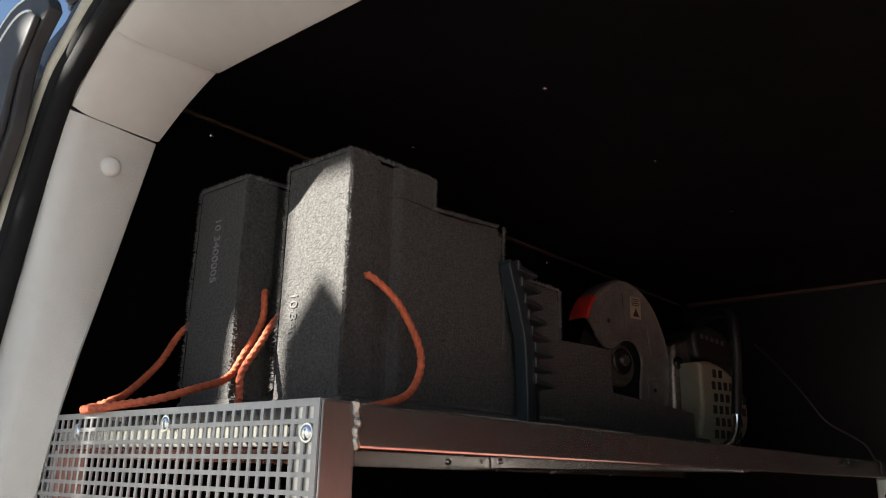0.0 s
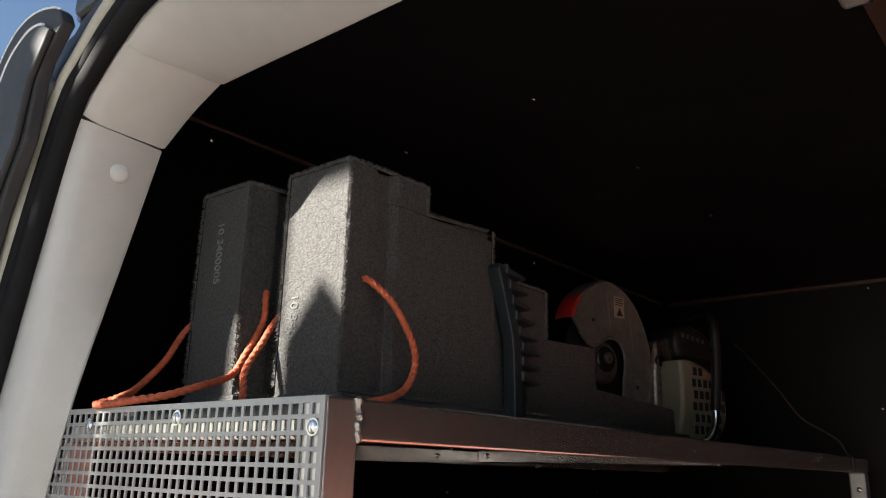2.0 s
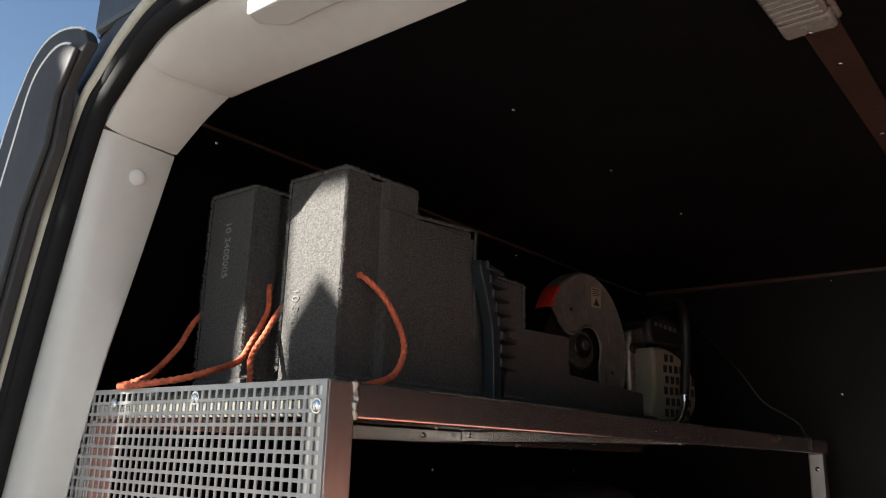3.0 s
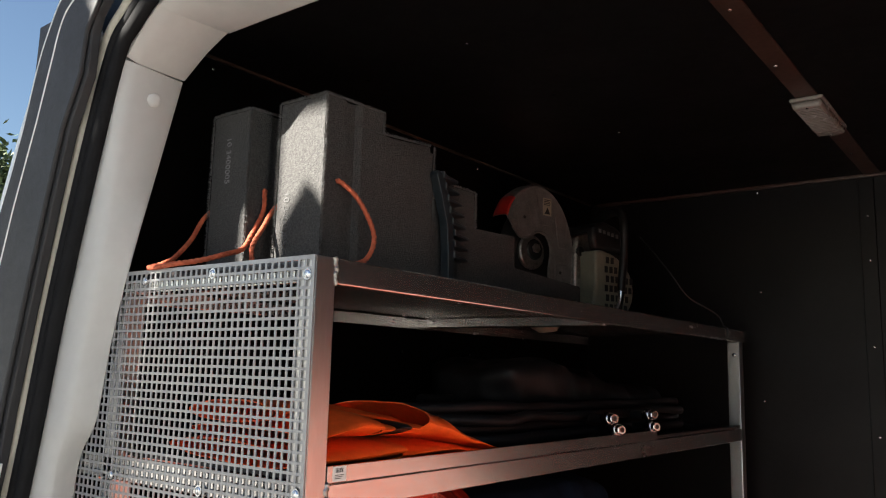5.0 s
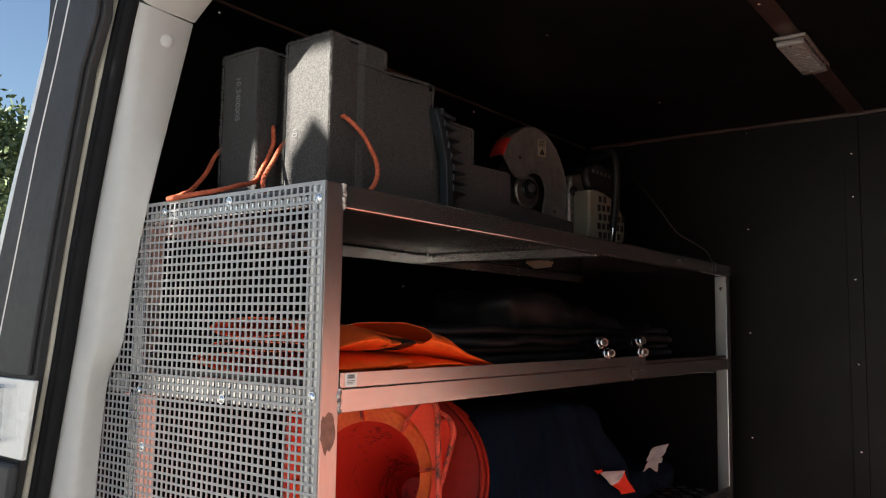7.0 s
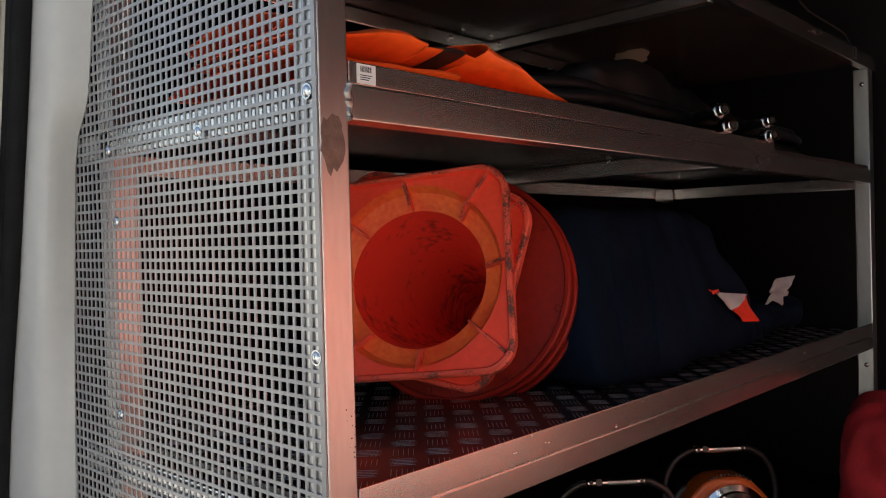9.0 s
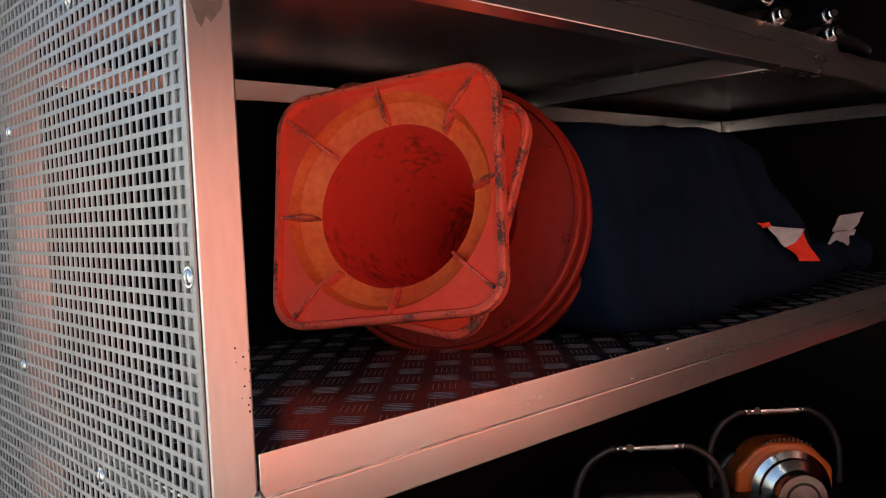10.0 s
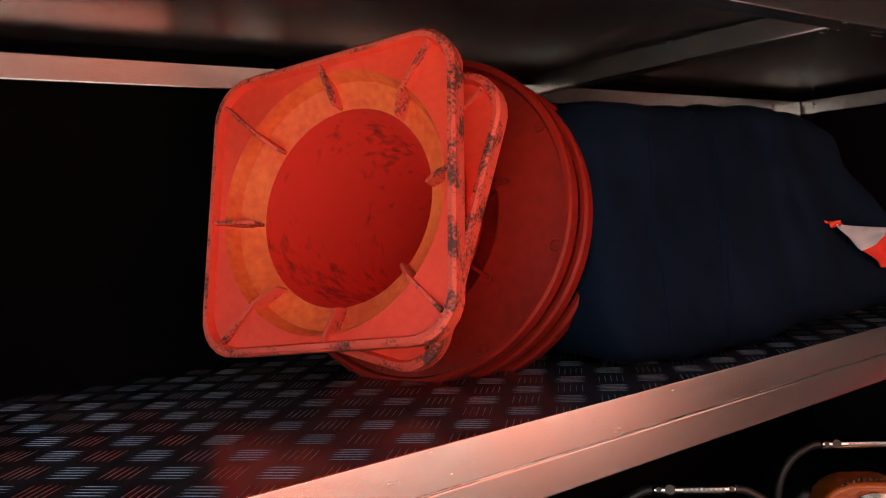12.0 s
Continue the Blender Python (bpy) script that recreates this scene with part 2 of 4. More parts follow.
# ---- outside ----
def outside():
    b = bmesh.new()
    bmesh.ops.create_grid(b, x_segments=60, y_segments=60, size=900)
    solid("ground", b, M["ground"], "grey paved yard around the van", "ground", kind="structure")
    # outline of an unseen wall, fitted to the shadow edge on the chock
    out = [(-2.45, 0.0), (-2.45, 3.30), (-2.06, 3.34), (-2.035, 3.40), (-1.997, 3.74), (-1.990, 3.99), (-1.907, 4.091), (-1.68, 3.86), (-1.22, 3.86), (-1.22, 0.0)]
    shed = thing("shed", "unseen wall, its peaked top shaped to cast the peaked shadow", "shed", (0, -3, 0))
    # unseen blocker; its edge shapes the sun strip on sheet and chock
    side = [(-3.6, 0.0), (-3.6, 4.7), (-2.236, 4.7), (-2.236, 4.02), (-2.192, 3.95), (-2.186, 3.88), (-2.222, 3.52), (-2.23, 3.3), (-2.23, 0.0)]
    solid("wall_sun_blocker", extrude(side, -3.36, -3.30, "y"), M["shed"], "unseen wall added to narrow the sun to a strip", "wall", kind="structure")
    # two unseen boxes that only keep sun off the door and chock tops
    solid("wall_shade_box", box(-3.6, -2.226, -3.46, -3.37, 4.24, 4.47, 0.01), M["shed"], "unseen box added to shade the door and the rear chock", "eaves", kind="structure")
    solid("wall_shade_box_top", box(-3.6, -1.98, -3.46, -3.37, 4.495, 4.95, 0.01), M["shed"], "unseen upper box added to shade the door top", "gable", kind="structure")
    # unseen wall, added as a sunlit bounce surface to the right
    yard = solid("wall_bounce_far", box(7.0, 7.3, -9, 16, 0, 3.6, 0.01), M["shed"], "unseen grey wall added to bounce sunlight back", "wall", kind="structure")
    part("wall", extrude(out, -3.0, -3.06, "y"), M["shed"], shed)

outside()

# ---- van ----
CEIL, BULK = 2.819, 2.70
def van_shell():
    floor = solid("floor", box(-0.92, 1.60, 0.0, BULK + 0.02, 0.50, 0.55), M["ply"], "black film-faced plywood van floor", "floor", kind="structure")
    def side(mirror, name):
        pts = [(wall_x(0.5), 0.5), (wall_x(CEIL), CEIL), (wall_x(CEIL) - 0.05, CEIL), (wall_x(0.5) - 0.05, 0.5)]
        if mirror:
            pts = [(2 * XC - x, z) for x, z in pts]
        if not mirror:
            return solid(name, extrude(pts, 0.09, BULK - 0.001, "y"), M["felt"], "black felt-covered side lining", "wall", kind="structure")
        # unseen panel added here to bounce warm light onto the rack
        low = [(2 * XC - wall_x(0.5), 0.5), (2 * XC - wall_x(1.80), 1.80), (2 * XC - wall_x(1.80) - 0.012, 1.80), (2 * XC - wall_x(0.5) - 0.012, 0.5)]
        solid("wall_bounce_panel", extrude([(x - 0.001, z) for x, z in low], 0.09, BULK - 0.002, "y"), M["lining"], "unseen red and grey panel added to tint the rack reflections", "wall", kind="structure")
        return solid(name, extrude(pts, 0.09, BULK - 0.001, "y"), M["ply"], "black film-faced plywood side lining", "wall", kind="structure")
    w = side(False, "wall_left")
    side(True, "wall_right")
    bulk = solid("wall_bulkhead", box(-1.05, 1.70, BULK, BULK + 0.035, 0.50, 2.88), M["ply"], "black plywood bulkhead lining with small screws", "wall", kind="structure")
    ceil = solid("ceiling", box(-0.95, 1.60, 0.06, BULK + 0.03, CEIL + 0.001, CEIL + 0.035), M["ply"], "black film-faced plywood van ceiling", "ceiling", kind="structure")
    solid("trim_ceiling", box(wall_x(2.80) + 0.002, wall_x(2.80) + 0.012, 0.10, BULK - 0.03, CEIL - 0.009, CEIL, 0.002), M["ply_brown"], "dark brown edging strip along the ceiling", "trim", kind="structure")
    solid("trim_bulkhead", box(-0.76, 1.36, BULK - 0.022, BULK - 0.001, CEIL - 0.015, CEIL, 0.003), M["ply_brown"], "dark brown edging strip above the bulkhead", "trim", kind="structure")
    solid("trim_lamp", box(0.480, 0.543, 0.12, BULK - 0.03, CEIL - 0.006, CEIL, 0.001), M["ply_brown"], "dark brown cover strip on the ceiling", "trim", kind="structure")
    solid("trim_joint", box(0.452, 0.512, BULK - 0.011, BULK - 0.001, 0.56, CEIL - 0.02, 0.002), M["ply"], "black joint strip on the bulkhead", "trim", kind="structure")
    # screws in rows about 0.48 apart
    for x, y in [(-0.140, 0.644 + 0.477 * k) for k in range(4)] + [(0.500, 1.237), (0.505, 0.82), (0.50, 2.3), (-0.55, 0.7)]:
        part("screw", dome((x, y, CEIL if x < 0.4 else CEIL - 0.006), (0, 0, -1), 0.0055), M["zinc"], ceil)
    for z in (2.79, 2.333, 1.85, 1.375):
        part("screw", dome((0.035, BULK, z), (0, -1, 0), 0.0055), M["zinc"], bulk)
        part("screw", dome((0.93, BULK, z), (0, -1, 0), 0.0055), M["zinc"], bulk)
    for z in (2.639, 2.449, 2.088, 1.725, 1.358):
        part("screw", dome((0.483, BULK - 0.011, z), (0, -1, 0), 0.0055), M["zinc"], bulk)
    for y, z in ((0.32, 2.785), (1.65, 2.785), (1.23, 2.01), (1.66, 2.01), (2.1, 2.01), (0.79, 2.5)):
        part("screw", dome((wall_x(z) + 0.001, y, z), (1, 0, -0.1), 0.006), M["zinc"], w)

van_shell()

# stations of the rear opening: inner edge, outer edge
INNER = [(-0.806, -0.001, 0.436), (-0.799, -0.001, 1.054), (-0.776, -0.001, 1.466), (-0.75, -0.001, 1.713), (-0.69, -0.001, 1.816), (-0.654, -0.001, 2.002), (-0.608, 0.004, 2.187), (-0.601, 0.05, 2.424), (-0.591, 0.087, 2.626)]
OUTER = [(-0.904, -0.068, 0.436), (-0.853, -0.068, 1.054), (-0.786, -0.068, 1.466), (-0.75, -0.068, 1.713), (-0.717, -0.068, 1.816), (-0.684, -0.068, 2.002), (-0.645, -0.068, 2.187), (-0.612, -0.071, 2.424), (-0.581, -0.073, 2.63)]
JAMB = [(-0.987, -0.082, 0.436), (-0.93, -0.082, 1.054), (-0.837, -0.082, 1.466), (-0.783, -0.082, 1.713), (-0.761, -0.082, 1.816), (-0.726, -0.082, 2.002), (-0.684, -0.082, 2.187), (-0.626, -0.08, 2.424), (-0.585, -0.078, 2.63)]
IN2 = [(-0.586, 0.089, 2.631), (-0.518, 0.098, 2.687), (-0.441, 0.105, 2.731), (-0.327, 0.112, 2.737), (-0.101, 0.117, 2.74), (XC - 0.15, 0.117, 2.741), (XC, 0.117, 2.743)]
OUT2 = [(-0.576, -0.073, 2.636), (-0.528, -0.073, 2.687), (-0.461, -0.073, 2.738), (-0.369, -0.073, 2.776), (-0.132, -0.073, 2.79), (XC - 0.15, -0.073, 2.793), (XC, -0.073, 2.795)]

def flip(p):
    return (2 * XC - p[0], p[1], p[2])

def trim_strip(inn, out, lift, step, n, jamb=None):
    """A moulded cover between the two edges, bulging into the opening."""
    a, c = smooth_path(inn, n), smooth_path(out, n)
    e = smooth_path(jamb, n) if jamb else c
    rings = []
    for p, q, j in zip(a, c, e):
        w = q - p
        back = Vector((-0.06 if p.x < XC else 0.06, 0, 0.05)) if abs(p.x - XC) > 0.6 else Vector((0, 0, 0.06))
        nrm = Vector((0.9 if p.x < XC else -0.9, 0, -0.3)) if lift == 0 else Vector((0.45 if p.x < XC - 0.1 else 0, 0, -0.8))
        rings.append([p + back, p + w * 0.01, p + w * 0.06 + nrm * 0.004, p + w * 0.5 + nrm * 0.008, p + w * step + nrm * 0.010, p + w * (step + 0.10) + nrm * 0.007, q.lerp(j, 0.15), j.lerp(q, 0.01), j + back])
    return loft(rings)

def opening():
    for mirror in (False, True):
        f = flip if mirror else (lambda p: p)
        pil = thing("trim_pillar", "light grey moulded pillar cover with a round plug", "trim", kind="structure")
        part("cover", trim_strip([f(p) for p in INNER], [f(p) for p in OUTER], 0, 0.80, 5, [f(p) for p in JAMB]), M["trim"], pil)
        bx = f((-0.606, 0.007, 2.557))
        if not mirror:
            part("plug", dome(Vector(bx) + Vector((0.024, 0, 0)), (0.93, -0.3, -0.2), 0.0165, 0.5, 20), M["trim"], pil)
        arch = thing("trim_header", "light grey moulded header cover of the rear opening", "trim", kind="structure")
        part("corner_cover", trim_strip([f(p) for p in IN2[:3]], [f(p) for p in OUT2[:3]], 1, 0.80, 8), M["trim"], arch)
        low = Vector((0.0, 0.0, -0.007))
        part("cover", trim_strip([Vector(f(p)) + low for p in IN2[2:]], [Vector(f(p)) + low for p in OUT2[2:]], 1, 0.80, 6), M["trim"], arch)
        # rubber seal and painted flange follow the outer edge
        line = [f(p) for p in JAMB[:-1] + OUT2]
        d = -1 if not mirror else 1
        def off(p, k, dy):
            p = Vector(p)
            w = Vector((d * k * (1 if p.z < 2.6 else max(0.0, 1 - (p.z - 2.6) / 0.16)), dy, k * max(0.0, min(1, (p.z - 2.58) / 0.14))))
            return p + w
        seal = thing("trim_seal", "black rubber door seal round the opening", "seal", kind="structure")
        part("bulb", tube(smooth_path([off(p, 0.012, -0.015) for p in line], 5), 0.017, 12), M["seal"], seal)
        part("lip", tube(smooth_path([off(p, 0.033, -0.022) for p in line], 5), 0.014, 12), M["seal"], seal)
        fl = thing("trim_flange", "beige painted body flange beside the seal", "trim", kind="structure")
        part("edge", tube(smooth_path([off(p, 0.058, -0.028) for p in line], 5), 0.014, 12), M["flange"], fl)
        body = thing("van_body", "dark grey rear corner of the van body", "van body", kind="structure")
        def skin(p, k, dy):
            """The body side stays outside the lining all along the van."""
            q = off(p, k, dy)
            if q.z < 2.88:
                q.x = XC + d * max(abs(q.x - XC), 1.19 + k)
            return q
        rings = []
        for p in smooth_path(line, 5):
            rings.append([off(p, 0.066, -0.01), off(p, 0.16, -0.012), off(p, 0.22, 0.0), skin(p, 0.29, 0.08), skin(p, 0.29, 2.86), skin(p, 0.26, 2.86), skin(p, 0.26, 0.05), off(p, 0.17, 0.02), off(p, 0.066, 0.03)])
        part("panel", loft(rings), M["door_trim"], body)

opening()

def rear_door():
    """The opened left rear door, folded back beside the opening."""
    door = thing("van_door", "opened white van door with dark grey inner lining", "van door", (-0.801, -0.146, 0.539))
    hinge = [(-1.038, 0.539), (-0.956, 1.054), (-0.853, 1.466), (-0.789, 1.729), (-0.765, 1.862), (-0.723, 2.058), (-0.672, 2.275), (-0.624, 2.463), (-0.569, 2.577), (-0.566, 2.677), (-0.554, 2.714)]
    hinge = [(x - 0.034, z) for x, z in hinge]
    side = [(-0.92, 2.393), (-0.987, 2.229), (-1.043, 2.062), (-1.162, 1.724), (-1.265, 1.157), (-1.285, 0.539)]
    def arch(pts):
        return [(p.x, p.z) for p in smooth_path([(x, 0, z) for x, z in pts], 5)]
    arc = arch([(-0.535, 2.765), (-0.556, 2.793), (-0.59, 2.811), (-0.653, 2.826), (-0.71, 2.823), (-0.756, 2.799), (-0.789, 2.756), (-0.837, 2.661), (-0.884, 2.496)])
    part("shell", extrude(hinge + arc + side, -0.125, -0.148, "y", 0.004), M["door_trim"], door)
    # white bead draws the sunlight along the shell's rim
    part("shell_glint", tube([Vector((x, -0.146, z)) for x, z in arc[6:] + side[:4]], 0.0028, 8), M["white"], door, "folded edge, its sunlit line drawn as a white bead")
    skin = [(-0.647, 2.702), (-0.729, 2.795), (-0.812, 2.759), (-0.894, 2.661), (-0.956, 2.527), (-1.007, 2.393), (-1.079, 2.208), (-1.141, 2.033), (-1.265, 1.672), (-1.368, 1.157), (-1.388, 0.539), (-1.162, 0.539), (-1.007, 1.569)]
    part("outer_skin", extrude(skin, -0.089, -0.124, "y", 0.010, 3), M["white"], door, "white painted outer door skin")
    part("lock_plate", extrude([(-0.837, 1.528), (-0.799, 1.719), (-1.141, 1.719), (-1.193, 1.528)], -0.1485, -0.161, "y", 0.003), M["white"], door, "white painted door metal")
    arc = arch([(-0.555, 2.752), (-0.588, 2.772), (-0.628, 2.779), (-0.666, 2.769), (-0.704, 2.744), (-0.729, 2.702), (-0.75, 2.632), (-0.791, 2.496)])
    run = [(-0.863, 2.291), (-0.94, 2.018), (-0.987, 1.853), (-1.02, 1.729)]
    up = [(-0.836, 1.729), (-0.813, 1.862), (-0.77, 2.058), (-0.719, 2.275), (-0.672, 2.463), (-0.616, 2.577), (-0.605, 2.677)] + arc + run
    part("upper_lining", extrude(up, -0.1485, -0.16, "y", 0.004, 3), M["door_trim"], door, "dark grey moulded lining")
    # likewise the lit rim of the dark lining, put in as white
    part("lining_glint", tube([Vector((x, -0.159, z)) for x, z in arc[4:] + run], 0.0026, 8), M["white"], door, "inner lining edge, its sunlit line drawn as a white bead")
    low = [(-1.018, 0.601), (-0.945, 1.054), (-0.853, 1.518), (-1.162, 1.518), (-1.234, 1.157), (-1.254, 0.601)]
    part("lower_lining", extrude(low, -0.1485, -0.176, "y", 0.012, 3), M["door_trim"], door, "dark grey moulded lining")
    lat = part("latch", box(-0.992, -0.951, -0.16, -0.182, 1.569, 1.693, 0.01), M["zinc"], door, "zinc-plated door latch")
    part("catch", cyl((-0.971, -0.18, 1.631), (-0.971, -0.197, 1.631), 0.012), M["black"], lat)

rear_door()

def roof_bar():
    t = thing("light_bar", "dark light bar with blue lens on the van roof", "light bar", (-0.4, -0.1, 2.84))
    part("housing", box(-0.65, -0.14, -0.09, 0.14, 2.845, 3.14, 0.012), M["black"], t)
    part("lens", box(-0.686, -0.652, -0.07, 0.12, 2.853, 2.933, 0.012), M["blue"], t, "blue plastic lens")

roof_bar()

def header_plate():
    t = thing("striker_cover", "grey striker cover under the header", "cover")
    part("plate", extrude([(-0.19, -0.06), (0.05, -0.06), (0.07, -0.025), (0.04, 0.01), (-0.16, 0.01), (-0.20, -0.025)], 2.738, 2.768, "z", 0.008, 3), M["trim"], t)

header_plate()

def ceiling_lamp():
    t = thing("ceiling_lamp", "switched-off rectangular ceiling lamp with clear ribbed cover", "lamp", (0.51, 1.72, 2.813), group="ceiling lamps")
    part("base", box(0.460, 0.560, 1.535, 1.905, 2.800, 2.8128, 0.006), M["lens"], t)
    part("cover", box(0.466, 0.554, 1.54, 1.84, 2.777, 2.803, 0.011, 3), M["lens"], t, "clear ribbed plastic cover")
    for i in range(16):
        y = 1.558 + i * 0.0172
        part("rib", box(0.473, 0.547, y, y + 0.006, 2.775, 2.779, 0.001, 1), M["lens"], t)
    part("end_cap", box(0.466, 0.554, 1.842, 1.90, 2.781, 2.803, 0.008, 3), M["lens"], t)
    for y in (1.552, 1.885):
        part("screw", dome((0.51, y, 2.778), (0, 0, -1), 0.005), M["zinc"], t)
    return t

copy_thing(ceiling_lamp(), pose(0.505, 0.437, 2.813))

# ---- the rack ----
TOP, MID, LOW, END = 2.15, 1.769, 1.187, 2.478
def rack():
    r = thing("shelving_rack", "welded aluminium shelving rack with three shelves", "rack", (0, 0, 0.55))
    part("post", box(-0.045, 0, 0.001, 0.052, 0.55, TOP, 0.003), M["alu_post"], r, "aluminium square post")
    part("post", box(-0.052, 0, END, END + 0.05, 0.55, TOP - 0.051, 0.003), M["alu_post"], r, "aluminium square post")
    part("post", box(-0.66, -0.615, 0.004, 0.052, 0.55, TOP - 0.052, 0.003), M["alu_post"], r, "aluminium square post")
    # top shelf: one deep rim
    part("rim", box(-0.03, 0.0, 0.0535, END + 0.075, TOP - 0.05, TOP, 0.003), M["alu"], r)
    part("rim", box(-0.757, -0.735, 0.05, END + 0.05, TOP - 0.062, TOP - 0.022, 0.003), M["alu"], r)
    part("rim", box(-0.735, -0.046, 0.004, 0.03, TOP - 0.05, TOP - 0.02, 0.003), M["alu"], r)
    part("crossbar", box(-0.734, -0.032, 1.252, 1.282, TOP - 0.054, TOP - 0.02, 0.003), M["alu"], r)
    # mid and low shelf: a tray lip over a welded tube
    for z, lip, deep, back, bot in ((MID, 0.031, 0.080, -0.79, 0.100), (LOW, 0.046, 0.091, -0.79, 0.091)):
        part("lip", box(-0.004, 0.0, 0.054, 1.575 if z == MID else END, z - lip, z, 0.001), M["alu"], r)
        # uneven zinc bead, added for the glints along the folded seam
        rnd = random.Random(int(z * 50))
        run = [Vector((0.0002, 0.056 + k * 0.0242, z - lip - 0.0008 + rnd.uniform(-0.0004, 0.0004))) for k in range(100)]
        part("seam", tube(run, 0.001, 6, radii=[rnd.uniform(0.0006, 0.0017) for _ in run]), M["zinc"], r, "folded seam with its glints shaped as a zinc bead")
        part("rim", box(-0.04, 0.001, 0.0535, END - 0.001, z - deep, z - lip - 0.0014, 0.002), M["alu"], r)
        part("rim", box(back, back + 0.026, 0.05, END, z - bot, z - bot + 0.045, 0.003), M["alu"], r)
        part("rim", box(back + 0.027, -0.046, 0.004, 0.034, z - deep, z - lip, 0.003), M["alu"], r)
        part("crossbar", box(back + 0.027, -0.041, 1.31, 1.35, z - deep + 0.001, z - deep + 0.046, 0.003), M["alu"], r)
        part("crossbar", box(back + 0.027, -0.046, END + 0.005, END + 0.04, z - bot, z - bot + 0.045, 0.003), M["alu"], r)
    rnd = random.Random(41)
    for k in range(14):
        y, z, q = rnd.uniform(0.032, 0.051), 1.27 + rnd.uniform(-0.04, 0.035), rnd.uniform(0.0005, 0.0014)
        part("speck", cyl((-0.0002, y, z), (0.0004, y, z), q, 7), M["seal"], r, "black paint speck")
    # welds
    for z in (TOP - 0.025, MID - 0.055, LOW - 0.065):
        rnd = random.Random(int(z * 100))
        run = [Vector((-0.001, 0.0525 + rnd.uniform(-0.002, 0.002), z - 0.027 + k * 0.0036)) for k in range(16)]
        b = tube(run, 0.005, 8, radii=[0.002] + [rnd.uniform(0.0038, 0.0066) for _ in range(14)] + [0.002])
        part("weld", b, M["weld"], r, "rough weld bead")
    rnd = random.Random(9)
    edge = [(0.0235 + (0.021 + rnd.uniform(-0.003, 0.003)) * math.cos(a), 1.655 + (0.040 + rnd.uniform(-0.008, 0.008)) * math.sin(a)) for a in [math.pi * k / 12 for k in range(24)]]
    part("stain", extrude(edge, -0.0005, 0.0003, "x"), M["stain"], r, "brown heat stain below the weld")
    # bolted brackets
    for x, y, z, d in ((-0.734, 1.07, 2.110, (1, 0, -0.1)), (-0.70, 1.251, 2.115, (0, -1, -0.1)), (-0.700, 1.085, 2.1305, (0, 0, -1)), (-0.690, 1.20, 2.1305, (0, 0, -1)),
                       (-0.763, 1.15, 1.692, (1, 0, 0)), (-0.763, 2.37, 1.694, (1, 0, 0)), (-0.72, END + 0.004, 1.694, (0, -1, 0))):
        b = dome((x, y, z), d, 0.008, 0.7)
        b = cyl(Vector((x, y, z)) + Vector(d) * 0.004, Vector((x, y, z)) + Vector(d) * 0.011, 0.0045, 6, bm=b)
        part("bolt", b, M["zinc"], r)
    part("gusset", box(-0.763, -0.757, 2.32, 2.47, 1.655, 1.70, 0.001, 1), M["alu"], r, "bolted aluminium corner bracket")
    for x, z in ((-0.022, 2.045), (-0.022, 1.035)):
        part("bolt", dome((x, END - 0.0005, z), (0, -1, 0), 0.009, 0.6), M["zinc"], r)
    # decks
    part("deck", box(-0.756, -0.031, 0.031, END + 0.04, TOP - 0.019, TOP - 0.003), M["deck"], r, "black film-faced shelf board")
    part("deck", box(-0.79, -0.005, 0.035, END, MID - 0.029, MID - 0.018), M["deck"], r, "black film-faced shelf board")
    part("deck", box(-0.79, -0.005, 0.035, END, LOW - 0.036, LOW - 0.026), M["deck"], r, "black tread-plate shelf board")
    # raised five-bar tread of the low deck
    vs, fs = [], []
    z0, h = LOW - 0.0261, 0.0006
    step = 0.0845
    for i in range(-1, 22):
        for j in range(62):
            cx, cy = -0.0325 - (i - 1) * step / 2, 0.0785 + (j - 1) * step / 2
            if (i + j) % 2 or cy < 0.05 or not (-0.765 < cx < -0.03 and cy < END - 0.02):
                continue
            t = Matrix.Rotation(radians(45 if i % 2 else 135), 2)
            for k in range(5):
                o = (k - 2) * 0.0086
                ln, wd = 0.0270 - abs(k - 2) * 0.0008, 0.0006
                base = len(vs)
                for u, v in ((-ln, 0), (-ln * 0.4, -wd), (ln * 0.4, -wd), (ln, 0), (ln * 0.4, wd), (-ln * 0.4, wd)):
                    p = t @ Vector((u, v + o))
                    vs.append((cx + p.x, cy + p.y, z0))
                for u in (-ln * 0.5, ln * 0.5):
                    p = t @ Vector((u, o))
                    vs.append((cx + p.x, cy + p.y, z0 + h))
                fs += [(base + a, base + c, base + d) for a, c, d in ((0, 1, 6), (2, 3, 7), (3, 4, 7), (5, 0, 6))]
                fs += [(base + 1, base + 2, base + 7, base + 6), (base + 4, base + 5, base + 6, base + 7)]
    me = bpy.data.meshes.new("tread")
    me.from_pydata(vs, [], fs)
    me.materials.append(M["tread"])
    t = new("tread", me)
    t.parent = r
    bpy.context.view_layer.update()
    t.matrix_parent_inverse = r.matrix_world.inverted()
    tagged(t, "raised five-bar tread pattern", kind="stuff")
    # price label on the mid lip
    lab = part("sticker", box(0.0002, 0.0008, 0.068, 0.102, MID - 0.029, MID - 0.002), M["label_w"], r, "white paper barcode label")
    b = None
    y = 0.074
    rnd = random.Random(4)
    while y < 0.094:
        w = rnd.choice((0.0006, 0.0010, 0.0015))
        b = box(0.0008, 0.0011, y, y + w, MID - 0.013, MID - 0.005, bm=b)
        y += w + rnd.choice((0.0006, 0.001))
    for k in range(3):
        b = box(0.0008, 0.0011, 0.073, 0.095 - k * 0.003, MID - 0.018 - k * 0.003, MID - 0.0168 - k * 0.003, bm=b)
